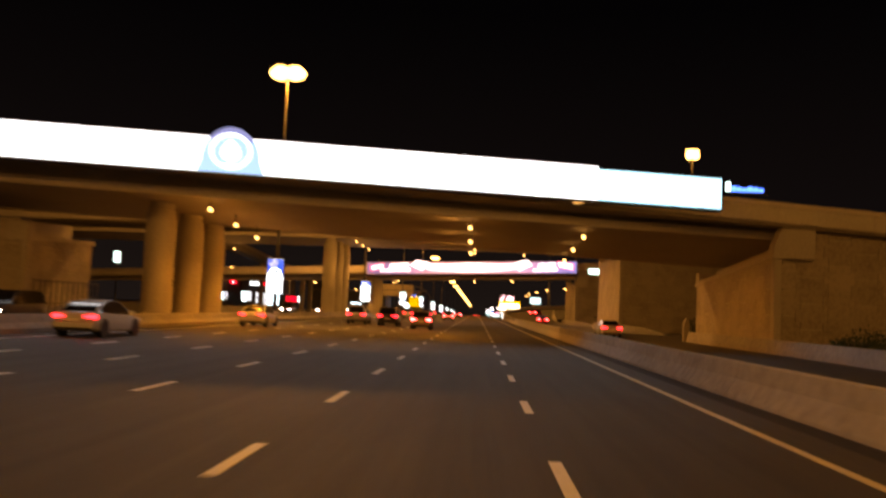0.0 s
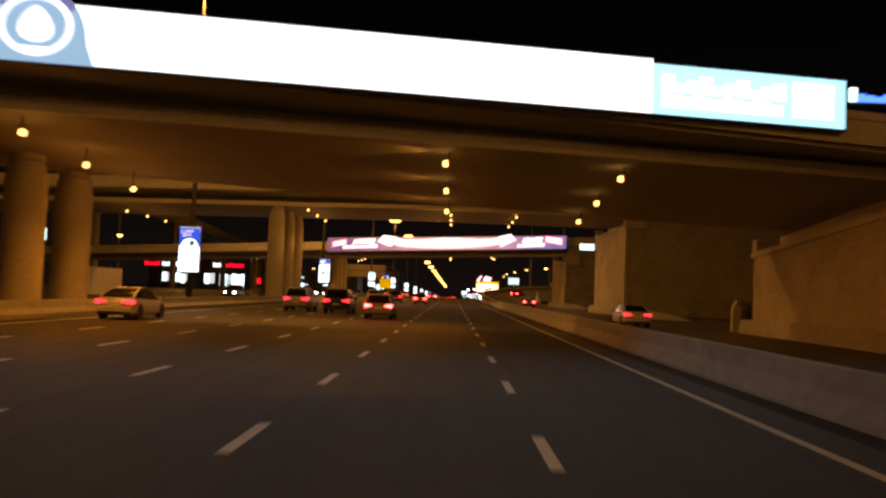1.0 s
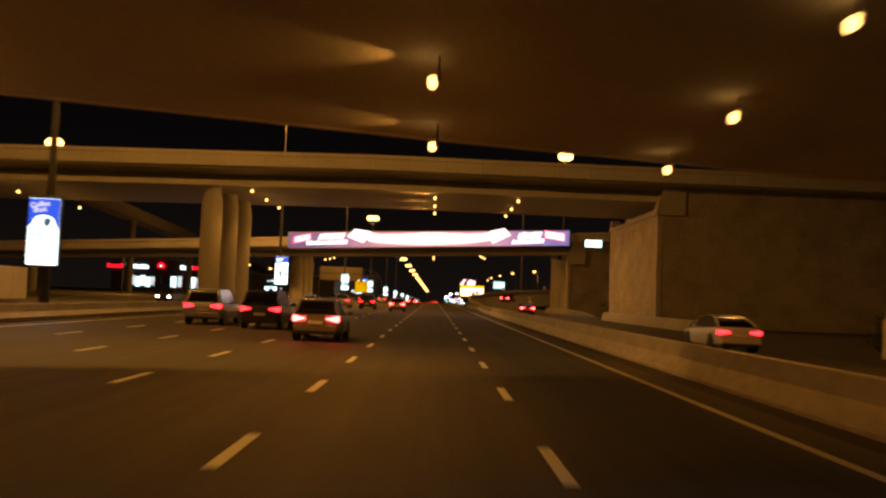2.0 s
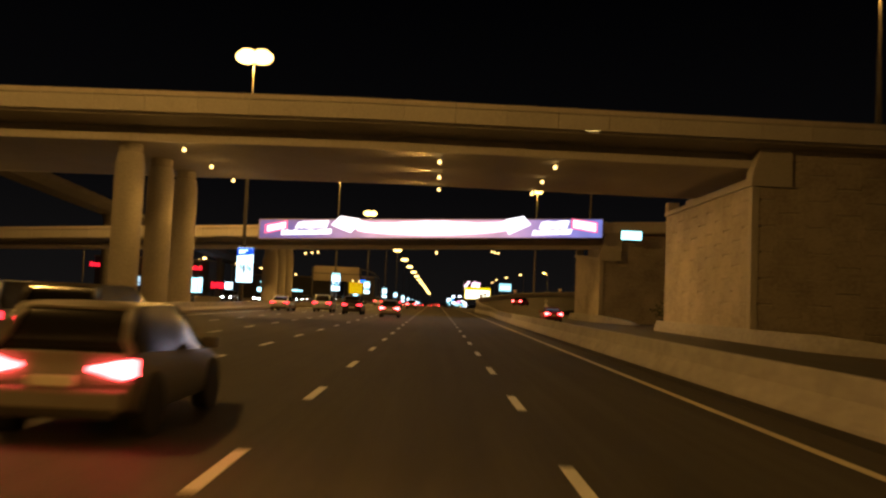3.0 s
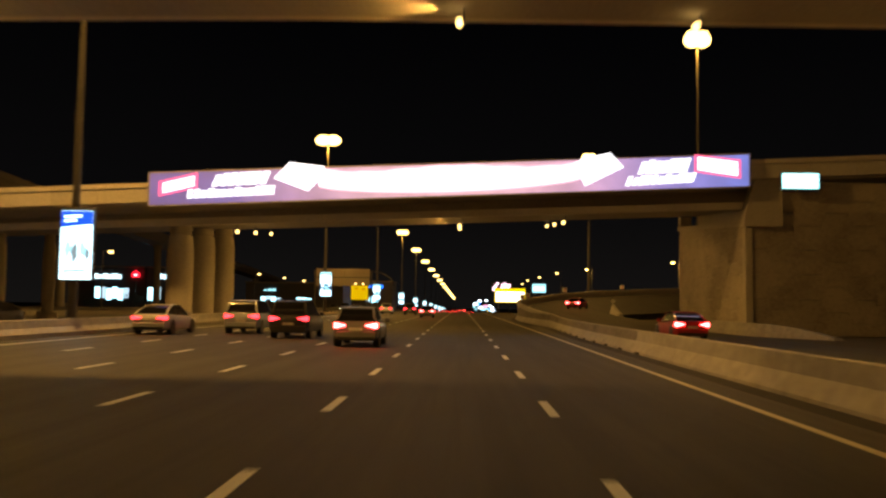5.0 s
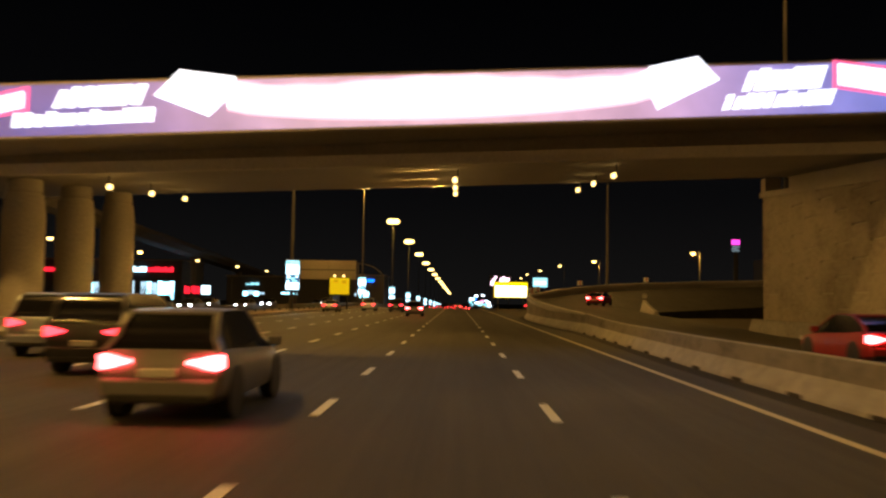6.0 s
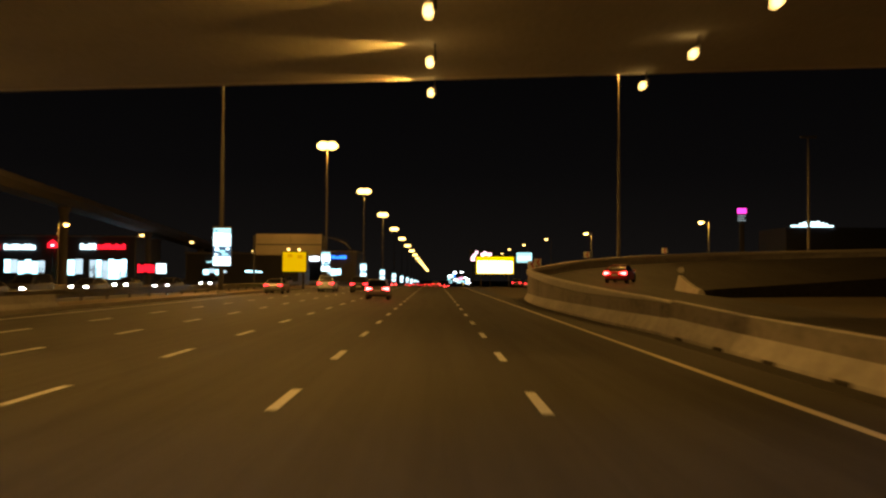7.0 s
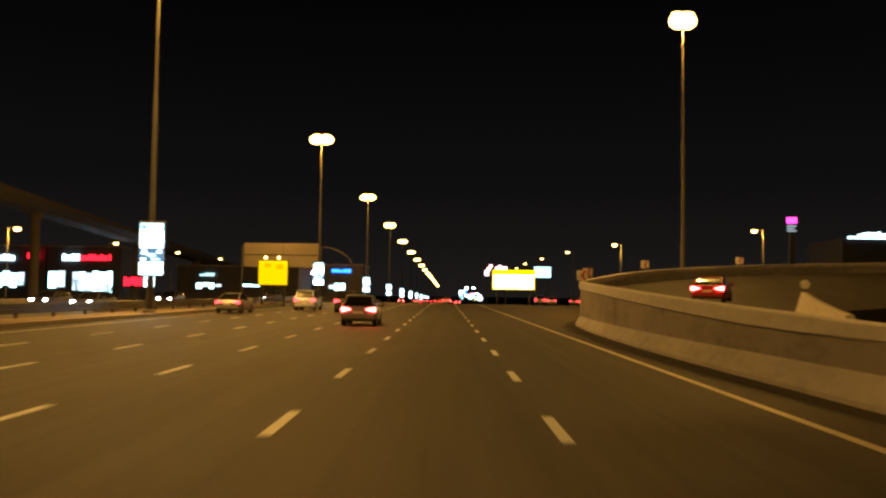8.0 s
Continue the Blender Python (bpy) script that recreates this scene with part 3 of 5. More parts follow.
# ---- lamps under the bridges ----
def soffit_lamp(x, y, z, throw, power):
    """A small floodlight on a hanger; throw: whether it is turned along the soffit."""
    t = thing("soffit_lamp", "small glowing sodium floodlight hung under a bridge", "lamp", (x, y, z), group="lamps under the bridges")
    d = -1 if x < -5 else 1
    part("housing", soft_box(min(0.03 * d, 0.13 * d), max(0.03 * d, 0.13 * d), -0.18, 0.18, -0.06, 0.16, 0.03), HOUSING, t)
    bm = bmesh.new()
    tube(bm, [((-0.06, 0, -0.16), 0.08, 0.14), ((-0.06, 0, -0.10), 0.12, 0.19), ((-0.05, 0, 0.04), 0.12, 0.19), ((-0.04, 0, 0.07), 0.08, 0.15)], 14)
    part("lens", bm, LENS_NEAR, t, "glowing amber lens", smooth=60)
    bm = bmesh.new()
    tube(bm, [((0.08 * d, 0, 0.14), 0.025), ((0.08 * d, 0, 0.9), 0.025)], 6)
    part("hanger", bm, DARK_STEEL, t)
    tone = (1.0, 0.40, 0.05) if y < 90 else SODIUM
    main = lamp("soffit_light", (x - 0.05, y, z - 0.24), power, tone, radius=0.1, cone=136 if x > -1 else 160)
    if x > 5:
        main.matrix_basis = look((x - 0.05, y, z - 0.24), (x + 2.9, y + 0.01, z - 4.2))
    else:
        main.matrix_basis = look((x - 0.05, y, z - 0.24), (x + (1.3 if x < -1 else -3.2), y + 0.01, z - 4.2))
    # Added fill below the lamp, no source of its own, to lift the soffit.
    lamp("soffit_fill", (x - 0.05, y, z - 1.7), power * (0.012 if x > 5 else 0.09 if y < 90 and x < -5 else 0.028 if y < 90 else 0.07), tone, radius=0.3)
    if throw:
        beam = lamp("soffit_beam", (x - 0.3, y, z + 0.02), throw, radius=0.06, cone=64)
        beam.matrix_basis = look((x - 0.3, y, z + 0.02), (x - 3.0, y, z + 0.5))
    return t


for x0_, y0_, z0_, dy, dz in ((-0.19, 52.77, 6.96, 5.75, -0.405), (7.1, 54.37, 6.82, 5.78, -0.41), (-16.0, 50.4, 7.2, 5.55, -0.38),
                              (-0.2, 115.05, 10.62, 6.65, -0.02), (7.3, 115.5, 10.68, 6.6, -0.03), (-16.3, 114.0, 10.5, 6.5, -0.05),
                              (-37.2, 115.0, 9.74, 6.5, -0.03), (-0.2, 162.3, 7.34, 5.8, 0.41), (7.2, 162.4, 7.66, 5.8, 0.42), (-15.6, 160.3, 6.55, 5.2, 0.36)):
    for k in range(3):
        soffit_lamp(x0_, y0_ + dy * k, z0_ + dz * k, (85 if y0_ < 90 else 480 if y0_ < 150 else 420) if -1 < x0_ < 0 else 0, (260 if y0_ < 90 else 700 if y0_ < 150 else 260) if x0_ > 5 else (460 if y0_ < 90 else 430 if y0_ < 150 else 300) if x0_ < -5 else 430 if y0_ < 90 else 300)


MAST_POWER = 14500
# ---- high double-armed street lamps ----
def mast(x, y, top, lit=True, reach=0.72, base=0.1, strength=1.0, size=1.0, label="tall steel double-armed street lamp glowing amber"):
    t = thing("street_lamp", label, "street lamp", (x, y, base), group="tall street lamps")
    bm = bmesh.new()
    tube(bm, [((0, 0, -0.1), 0.24), ((0, 0, top * 0.25), 0.2), ((0, 0, top * 0.25 + 0.05), 0.18), ((0, 0, top * 0.57), 0.14), ((0, 0, top * 0.57 + 0.05), 0.12), ((0, 0, top), 0.07)], 12)
    part("pole", bm, STEEL, t, smooth=40)
    bm = bmesh.new()
    tube(bm, [((0, 0, -0.1), 0.42), ((0, 0, 0.25), 0.42), ((0, 0, 0.3), 0.36)], 12)
    part("base_plate", bm, CONCRETE, t)
    for s in (-1, 1):
        bm = bmesh.new()
        secs = []
        for u in range(6):
            f = u / 5
            px, pz = s * reach * f, top - 0.35 + 0.4 * math.sin(f * math.pi / 2)
            secs.append([(px, -0.05, pz - 0.05), (px, 0.05, pz - 0.05), (px, 0.05, pz + 0.05), (px, -0.05, pz + 0.05)])
        part("arm", loft(bm, secs), STEEL, t)
        bm = bmesh.new()
        tube(bm, [((s * reach, 0, top - 0.02), 0.6 * size, 0.45 * size), ((s * reach, 0, top + 0.12), 0.5 * size, 0.36 * size), ((s * reach, 0, top + 0.2), 0.25 * size, 0.18 * size)], 16)
        head = part("lamp_head", bm, HOUSING, t, smooth=50)
        # Bowls oversized: the glare around the lamp is put into their shape.
        bm = bmesh.new()
        tube(bm, [((s * reach, 0, top - 0.75 - 0.72 * math.sin(q)), 1.16 * size * math.cos(q), 0.7 * size * math.cos(q)) for q in (1.45, 1.15, 0.8, 0.4, 0.0, -0.4, -0.75)] + [((s * reach, 0, top - 0.03), 0.55, 0.4)], 18)
        part("bowl", bm, LENS, head, "glowing amber bowl", smooth=70)
    if lit:
        lamp("street_light", (x, y, base + top - 1.5), MAST_POWER * strength, radius=0.8, cone=174)
    return t


AD_WHITE = glow("ad_white", (0.62, 0.88, 1.0), 3.0)
AD_GLARE = glow("ad_glare", (0.80, 0.90, 1.0), 6.0)
AD_BLUE = glow("ad_blue", (0.01, 0.07, 0.60), 1.6)
AD_TEXT = glow("ad_text", (0.75, 0.85, 1.0), 1.1)
AD_DUSK = glow("ad_dusk", (0.06, 0.13, 0.24), 1.0)
AD_TEAL = glow("ad_teal", (0.35, 0.75, 0.85), 1.6)
AD_GREY = glow("ad_grey", (0.25, 0.32, 0.36), 1.0)
AD_RED = glow("ad_red", (1.0, 0.012, 0.03), 2.0)
AD_YELLOW = glow("ad_yellow", (1.0, 0.68, 0.0), 1.25)
AD_AMBER = glow("ad_amber", (1.0, 0.72, 0.12), 2.2)
AD_PINK = glow("ad_pink", (1.0, 0.35, 0.55), 2.0)
SHOP_LIGHT = glow("shop_light", (0.42, 0.82, 1.0), 3.5)


def poster_patch(name, mat, outline, parent, depth, label=""):
    """A flat printed shape (x, z) on a poster's face."""
    bm = bmesh.new()
    a, b = [bm.verts.new((px, -depth, pz)) for px, pz in outline], [bm.verts.new((px, -depth + 0.006, pz)) for px, pz in outline]
    bm.faces.new(a)
    bm.faces.new(b[::-1])
    n = len(outline)
    for k in range(n):
        bm.faces.new((a[k], b[k], b[(k + 1) % n], a[(k + 1) % n]))
    return part(name, bm, mat, parent, label)


def word(text, size, mat, m, parent, label=""):
    """Raised letters in the built-in font, at the pose m."""
    data = bpy.data.curves.new("letters", "FONT")
    data.body, data.size, data.extrude, data.align_x, data.align_y = text, size, 0.004, "CENTER", "CENTER"
    data.offset, data.resolution_u = size * 0.02, 3
    ob = bpy.data.objects.new("letters", data)
    me = bpy.data.meshes.new_from_object(ob)
    bpy.data.objects.remove(ob)
    me.materials.clear()
    me.materials.append(mat)
    out = new("lettering", me)
    out.parent = parent
    out.matrix_basis = m
    return tagged(out, label)


def blob(cx, cz, rx, rz, n=14, seed=0, rough=0.12):
    """An uneven round outline."""
    r = random.Random(seed)
    return [(cx + rx * math.cos(2 * math.pi * k / n) * (1 + r.uniform(-rough, rough)), cz + rz * math.sin(2 * math.pi * k / n) * (1 + r.uniform(-rough, rough))) for k in range(n)]


def ad_panel(x, y, style, shift=0.0):
    """A lit two-sided poster box clamped to a street lamp's pole."""
    t = thing("poster_box", "lit tall poster box on a lamp pole, " + style, "advertising sign", (x + shift, y - 0.3, 2.55 + down(y)), group="poster boxes on the lamp poles")
    part("case", soft_box(-0.82, 0.82, -0.14, 0.14, 0, 3.48, 0.05), DARK_STEEL, t)
    part("case_cap", soft_box(-0.84, 0.84, -0.16, 0.16, 3.40, 3.52, 0.04), HOUSING, t, "grey cap along the top")
    bm = bmesh.new()
    box(bm, -0.76, 0.76, -0.155, -0.142, 0.06, 3.36)
    face = part("poster", bm, AD_WHITE, t, "glowing white poster")
    if "bowl" in style:
        dome = [(0.76, 3.34), (-0.76, 3.34), (-0.76, 1.95), (-0.62, 2.05)] + [(-0.56 * math.cos(a), 2.15 + 0.38 * math.sin(a)) for a in [math.pi * k / 12 for k in range(13)]] + [(0.64, 1.98), (0.76, 1.85)]
        poster_patch("poster_head", AD_BLUE, dome, face, 0.163, "deep blue upper part around a white bowl")
        for text, cx, cz in (("Coffee", -0.22, 3.06), ("Shot", -0.22, 2.80)):
            word(text, 0.36, AD_TEXT, pose(cx, -0.168, cz, 90, 0, 0) @ pose(0, 0, 0, 0, 0, 9), face, "white lettering")
        poster_patch("bowl_shadow", AD_DUSK, blob(0.16, 2.16, 0.2, 0.24, 14, 5, 0.3), face, 0.170, "dark filling of the bowl")
        poster_patch("bowl_shadow", AD_TEAL, blob(-0.2, 1.55, 0.42, 0.10, 14, 7), face, 0.163)
        for cx, cz, w in ((-0.1, 0.78, 0.36), (-0.02, 0.62, 0.30), (-0.2, 0.42, 0.24), (0.2, 0.5, 0.14)):
            poster_patch("writing_bar", AD_GREY, [(cx - w, cz - 0.05), (cx + w, cz + 0.0), (cx + w, cz + 0.08), (cx - w, cz + 0.03)], face, 0.163)
    elif "figures" in style:
        poster_patch("poster_head", AD_BLUE, [(-0.76, 2.55), (0.76, 2.72), (0.76, 3.34), (-0.76, 3.34)], face, 0.163, "deep blue upper part")
        for cz, w in ((3.06, 0.42), (2.86, 0.3)):
            poster_patch("writing_bar", AD_WHITE, [(-0.62, cz - 0.06), (-0.62 + 2 * w, cz), (-0.62 + 2 * w, cz + 0.11), (-0.62, cz + 0.06)], face, 0.170)
        for k, (cx, cz, rx, rz) in enumerate(((-0.42, 1.5, 0.16, 0.42), (-0.08, 1.35, 0.17, 0.48), (0.3, 1.55, 0.15, 0.36), (0.54, 1.3, 0.12, 0.3))):
            poster_patch("poster_picture", (AD_TEAL, AD_GREY)[k % 2], blob(cx, cz, rx, rz, 14, 20 + k, 0.22), face, 0.163, "grey-blue printed shape")
        poster_patch("poster_bar", AD_GREY, [(-0.6, 0.4), (0.5, 0.46), (0.5, 0.56), (-0.6, 0.5)], face, 0.163)
    else:
        poster_patch("poster_head", AD_TEAL, [(-0.76, 2.98), (0.76, 2.86), (0.76, 3.34), (-0.76, 3.34)], face, 0.163, "pale teal upper strip")
        poster_patch("poster_mark", AD_DUSK, blob(-0.5, 3.12, 0.13, 0.12, 10, 3), face, 0.170)
        band = poster_patch("picture_band", AD_DUSK, [(-0.76, 0.86), (0.76, 0.86), (0.76, 1.78), (-0.76, 1.78)], face, 0.163, "darker blue picture band")
        for k, (cx, cz, rx, rz) in enumerate(((-0.45, 1.5, 0.22, 0.18), (0.05, 1.3, 0.3, 0.14), (0.5, 1.55, 0.18, 0.12), (0.3, 1.05, 0.34, 0.09), (-0.5, 1.05, 0.16, 0.1))):
            poster_patch("picture_shape", (AD_WHITE, AD_TEAL)[k % 2], blob(cx, cz, rx, rz, 12, 40 + k, 0.3), band, 0.170)
        poster_patch("poster_bar", AD_GREY, [(-0.5, 0.4), (0.55, 0.46), (0.55, 0.54), (-0.5, 0.48)], face, 0.163)
    bm = bmesh.new()
    box(bm, -0.2, 0.2, 0.14, 0.32, 0.8, 0.95)
    box(bm, -0.2, 0.2, 0.14, 0.32, 2.5, 2.65)
    part("clamp", bm, STEEL, t)
    return t


posts = [(-19.5, -62.0), (-19.5, -6.0), (-19.5, 82.5), (-18.9, 142.8), (-19.2, 220.5), (-19.1, 293.0)] + [(-19.0 + bend(293 + 70 * k), 293.0 + 70 * k) for k in range(1, 16)]
for k, (x, y) in enumerate(posts):
    mast(x, y, 25.3, base=0.1 + down(y), lit=y < 440, strength=1.45 if 100 < y < 150 else 1.65 if 200 < y < 240 else 1.3 if 280 < y < 300 else 1.35 if 60 < y < 100 else 1.0)
    if 50 < y < 900:
        ad_panel(x, y - 0.1, "blue and white bowl" if k == 2 else "blue and white figures" if k == 3 else "white and pale teal", 0.35 if k == 3 else 0.2 if k == 4 else 0.0)
# The two at x 27.5 stand unseen near the start, added to light walls.
for x, y, base, top, power in ((-63.2, 178.0, 0.0, 25.4, 0.5), (20.6, 176.4, 0.0, 26.2, 0.55), (20.4, 238.5, 0.0, 26.4, 0.75), (29.6, 118.0, 12.0, 13.6, 0.12), (27.5, 12.0, 0.0, 25.0, 0.6), (27.5, -50.0, 0.0, 25.0, 0.7)):
    mast(x, y, top, reach=0.4, base=base, strength=power, size=0.5 if 100 < y < 130 else 1.0 if x < 0 else 0.72, label="tall steel street lamp glowing amber beside the carriageway")


unlit = thing("street_lamp", "tall grey steel street lamp, unlit, beyond the ramp", "street lamp", (49.5, 256.0, 0.0), group="tall street lamps")
bm = bmesh.new()
tube(bm, [((0, 0, -0.2), 0.22), ((0, 0, 11.0), 0.16), ((0, 0, 20.6), 0.09)], 12)
part("pole", bm, HOUSING, unlit, smooth=40)
for s in (-1, 1):
    part("lamp_head", soft_box(min(0.1 * s, 1.1 * s), max(0.1 * s, 1.1 * s), -0.2, 0.2, 20.5, 20.75, 0.06), HOUSING, unlit)


# ---- smaller street lamps ----
def street_lamp(x, y, top, turn=0, lit=False):
    t = thing("side_street_lamp", "single-armed street lamp glowing amber", "street lamp", (x, y, 0), group="small street lamps")
    bm = bmesh.new()
    tube(bm, [((0, 0, down(y) - 0.2), 0.14), ((0, 0, top * 0.5), 0.1), ((0, 0, top), 0.06)], 8)
    part("pole", bm, STEEL, t, smooth=40)
    bm = bmesh.new()
    s = 1 if turn else -1
    box(bm, min(0, s * 1.4), max(0, s * 1.4), -0.04, 0.04, top - 0.06, top + 0.02)
    part("arm", bm, STEEL, t)
    bm = bmesh.new()
    tube(bm, [((s * 1.4, 0, top - 0.45), 0.25, 0.2), ((s * 1.4, 0, top - 0.3), 0.5, 0.35), ((s * 1.4, 0, top - 0.02), 0.5, 0.35)], 12)
    part("bowl", bm, LENS, t, "glowing amber bowl", smooth=60)
    bm = bmesh.new()
    tube(bm, [((s * 1.4, 0, top - 0.015), 0.52, 0.36), ((s * 1.4, 0, top + 0.14), 0.3, 0.2)], 12)
    part("lamp_head", bm, HOUSING, t, smooth=60)
    if lit:
        lamp("side_light", (x + s * 1.4, y, top - 0.7), 6000, radius=0.4)
    return t


for x, y, z, lit in ((51.0, 301.5, 12.4, 1), (37.8, 348, 12.6, 1), (33.8, 390, 13.0, 0), (32.0, 434, 13.0, 0), (31, 480, 13, 0), (33, 540, 13, 0)):
    street_lamp(x, y, z, 0, lit)
for k in range(9):
    street_lamp(-64.4 + 0.05 * k, 178 + 37 * k, 10.4, 1, k in (1, 3))


# ---- light box on the first bridge ----
BOX_WHITE = glow("light_box_white", (0.66, 0.87, 1.0), 2.5)
BOX_BLUE = glow("light_box_blue", (0.22, 0.74, 1.0), 1.9)
EMBLEM_BLUE = glow("emblem_blue", (0.22, 0.58, 0.95), 0.95)
EMBLEM_CAP = glow("emblem_cap", (0.16, 0.26, 0.62), 0.8)
EMBLEM_WHITE = glow("emblem_white", (0.55, 0.80, 1.0), 1.9)


def slab(x0, x1, z0, z1, front, base, d0, d1, lean=0.0):
    """A flat plate that follows the bridge's front, from d0 to d1 before it."""
    n = max(1, int(abs(x1 - x0) / 4))
    secs = []
    for k in range(n + 1):
        x = x0 + (x1 - x0) * k / n
        y, z = front(x), base(x)
        secs.append([(x, y - d0, z + z0), (x, y - d1, z + z0), (x + lean, y - d1, z + z1), (x + lean, y - d0, z + z1)])
    return loft(bmesh.new(), secs)


def flat_shape(points, front, base, d0, d1):
    """A flat plate with a given outline (x, z above base) on the bridge's front."""
    bm = bmesh.new()
    a = [bm.verts.new((x, front(x) - d1, base(x) + z)) for x, z in points]
    b = [bm.verts.new((x, front(x) - d0, base(x) + z)) for x, z in points]
    bm.faces.new(a)
    bm.faces.new(b[::-1])
    n = len(points)
    for k in range(n):
        bm.faces.new((a[k], b[k], b[(k + 1) % n], a[(k + 1) % n]))
    return bm


S1_FRONT, S1_BASE = lambda x: B1_FRONT(x) - 0.1, lambda x: 8.70 - 0.0135 * x
banner = thing("bridge_light_box", "long glowing white light box on a bridge, one end pale blue", "advertising sign")
part("case", slab(-40, 7.3, -0.06, 2.06, S1_FRONT, S1_BASE, 0.0, 0.35), DARK_STEEL, banner)
part("case", slab(7.3, 14.86, -0.06, 1.9, S1_FRONT, S1_BASE, 0.0, 0.35), DARK_STEEL, banner)
x = -40.0
while x < 7.2:
    w = min(5.9, 7.25 - x)
    part("light_panel", slab(x + 0.006, x + w - 0.006, 0.0, 2.0, S1_FRONT, S1_BASE, 0.352, 0.37), BOX_WHITE, banner)
    x += w
blue = part("light_panel", slab(7.26, 14.8, 0.0, 1.84, S1_FRONT, S1_BASE, 0.352, 0.37), BOX_BLUE, banner, "pale blue glowing panel")
for x0, x1, z0, z1 in [(7.6 + 0.48 * k, 7.6 + 0.48 * k + (0.48, 0.48, 0.36)[k % 3], 0.86, 1.48 - 0.16 * ((k * 5) % 3)) for k in range(10)] + [(7.6 + 0.39 * k, 7.6 + 0.39 * k + (0.34, 0.39)[k % 2], 0.28, 0.78 - 0.05 * (k % 3)) for k in range(12)] + [(12.7, 14.3, 0.3, 1.6)]:
    part("writing_bar", slab(x0, x1, z0, z1, S1_FRONT, S1_BASE, 0.372, 0.385), BOX_WHITE, blue, "glowing white bar of writing")
EX, EZ = -13.85, 0.05
arch = [(EX - 1.85, -0.02), (EX + 1.85, -0.02), (EX + 1.72, 0.35)] + [(EX + 1.6 * math.cos(a), EZ + 0.6 + 1.95 * math.sin(a)) for a in [math.pi * k / 16 for k in range(17)]] + [(EX - 1.72, 0.35)]
emblem = part("emblem", flat_shape(arch, S1_FRONT, S1_BASE, 0.30, 0.40), EMBLEM_BLUE, banner, "round-topped blue emblem")
ring = bmesh.new()
ro, ri, n = 1.25, 1.0, 28
va = [[ring.verts.new((EX + r * 0.95 * math.cos(2 * math.pi * k / n), S1_FRONT(EX + r * 0.95 * math.cos(2 * math.pi * k / n)) - 0.425, S1_BASE(EX) + 1.22 + r * 0.84 * math.sin(2 * math.pi * k / n))) for k in range(n)] for r in (ro, ri)]
for k in range(n):
    ring.faces.new((va[0][k], va[0][(k + 1) % n], va[1][(k + 1) % n], va[1][k]))
part("emblem_ring", ring, EMBLEM_WHITE, emblem, "glowing white ring")
drop = [(EX + 0.55 * math.cos(a) * (1 - 0.35 * math.sin(a)), 1.25 + 0.62 * math.sin(a)) for a in [2 * math.pi * k / 14 for k in range(14)]]
part("emblem_mark", flat_shape(drop, S1_FRONT, S1_BASE, 0.405, 0.42), EMBLEM_WHITE, emblem, "glowing white mark")

cap = [(EX + 1.6 * math.cos(a), EZ + 0.6 + 1.95 * math.sin(a)) for a in [math.pi * (0.22 + 0.56 * k / 12) for k in range(13)]]
cap += [(EX + 1.28 * math.cos(a), EZ + 0.52 + 1.72 * math.sin(a)) for a in [math.pi * (0.78 - 0.56 * k / 12) for k in range(13)]]
part("emblem_cap", flat_shape(cap, S1_FRONT, S1_BASE, 0.402, 0.41), EMBLEM_CAP, emblem, "darker blue rim along the arch")
part("emblem_bar", slab(EX - 0.5, EX + 0.5, 0.36, 0.5, S1_FRONT, S1_BASE, 0.405, 0.42), EMBLEM_WHITE, emblem)

# ---- small glowing signs on the parapets ----
NEON_BLUE = glow("neon_blue", (0.015, 0.16, 1.0), 3.6)
NEON_TEAL = glow("neon_teal", (0.45, 0.95, 1.0), 2.6)
NEON_MAGENTA = glow("neon_magenta", (0.9, 0.05, 0.55), 2.0)
sign = thing("parapet_sign", "small blue neon sign on the bridge parapet", "sign", (16.5, B1_FRONT(16.5) - 0.12, 9.95))
part("sign_rail", soft_box(-1.25, 1.25, -0.03, 0.05, -0.35, -0.25, 0.01, 1), DARK_STEEL, sign)
for k in range(7):
    w, h = (0.3, 0.55) if k == 0 else (0.31, 0.22 + 0.05 * ((k * 2) % 3))
    part("sign_stroke", soft_box(-1.15 + 0.33 * k - w / 2, -1.15 + 0.33 * k + w / 2, -0.06, 0.0, -0.25, -0.25 + h, 0.015, 1), NEON_TEAL if k == 0 else NEON_BLUE, sign)
sign = thing("parapet_sign", "small pale teal lit sign box on the bridge parapet", "sign", (22.0, B3_FRONT(22) - 0.12, 10.06))
part("case", soft_box(-1.25, 1.25, -0.12, 0.1, -0.58, 0.58, 0.03), DARK_STEEL, sign)
part("lit_face", soft_box(-1.18, 1.18, -0.135, -0.122, -0.5, 0.5, 0.004, 1), NEON_TEAL, sign, "pale teal glowing face")

# ---- picture light box on the third bridge ----
S3_FRONT, S3_BASE = lambda x: B3_FRONT(x) - 0.12, lambda x: 8.75 + 0.0487 * x
SX0, SX1, SH = -20.2, 18.55, 2.05


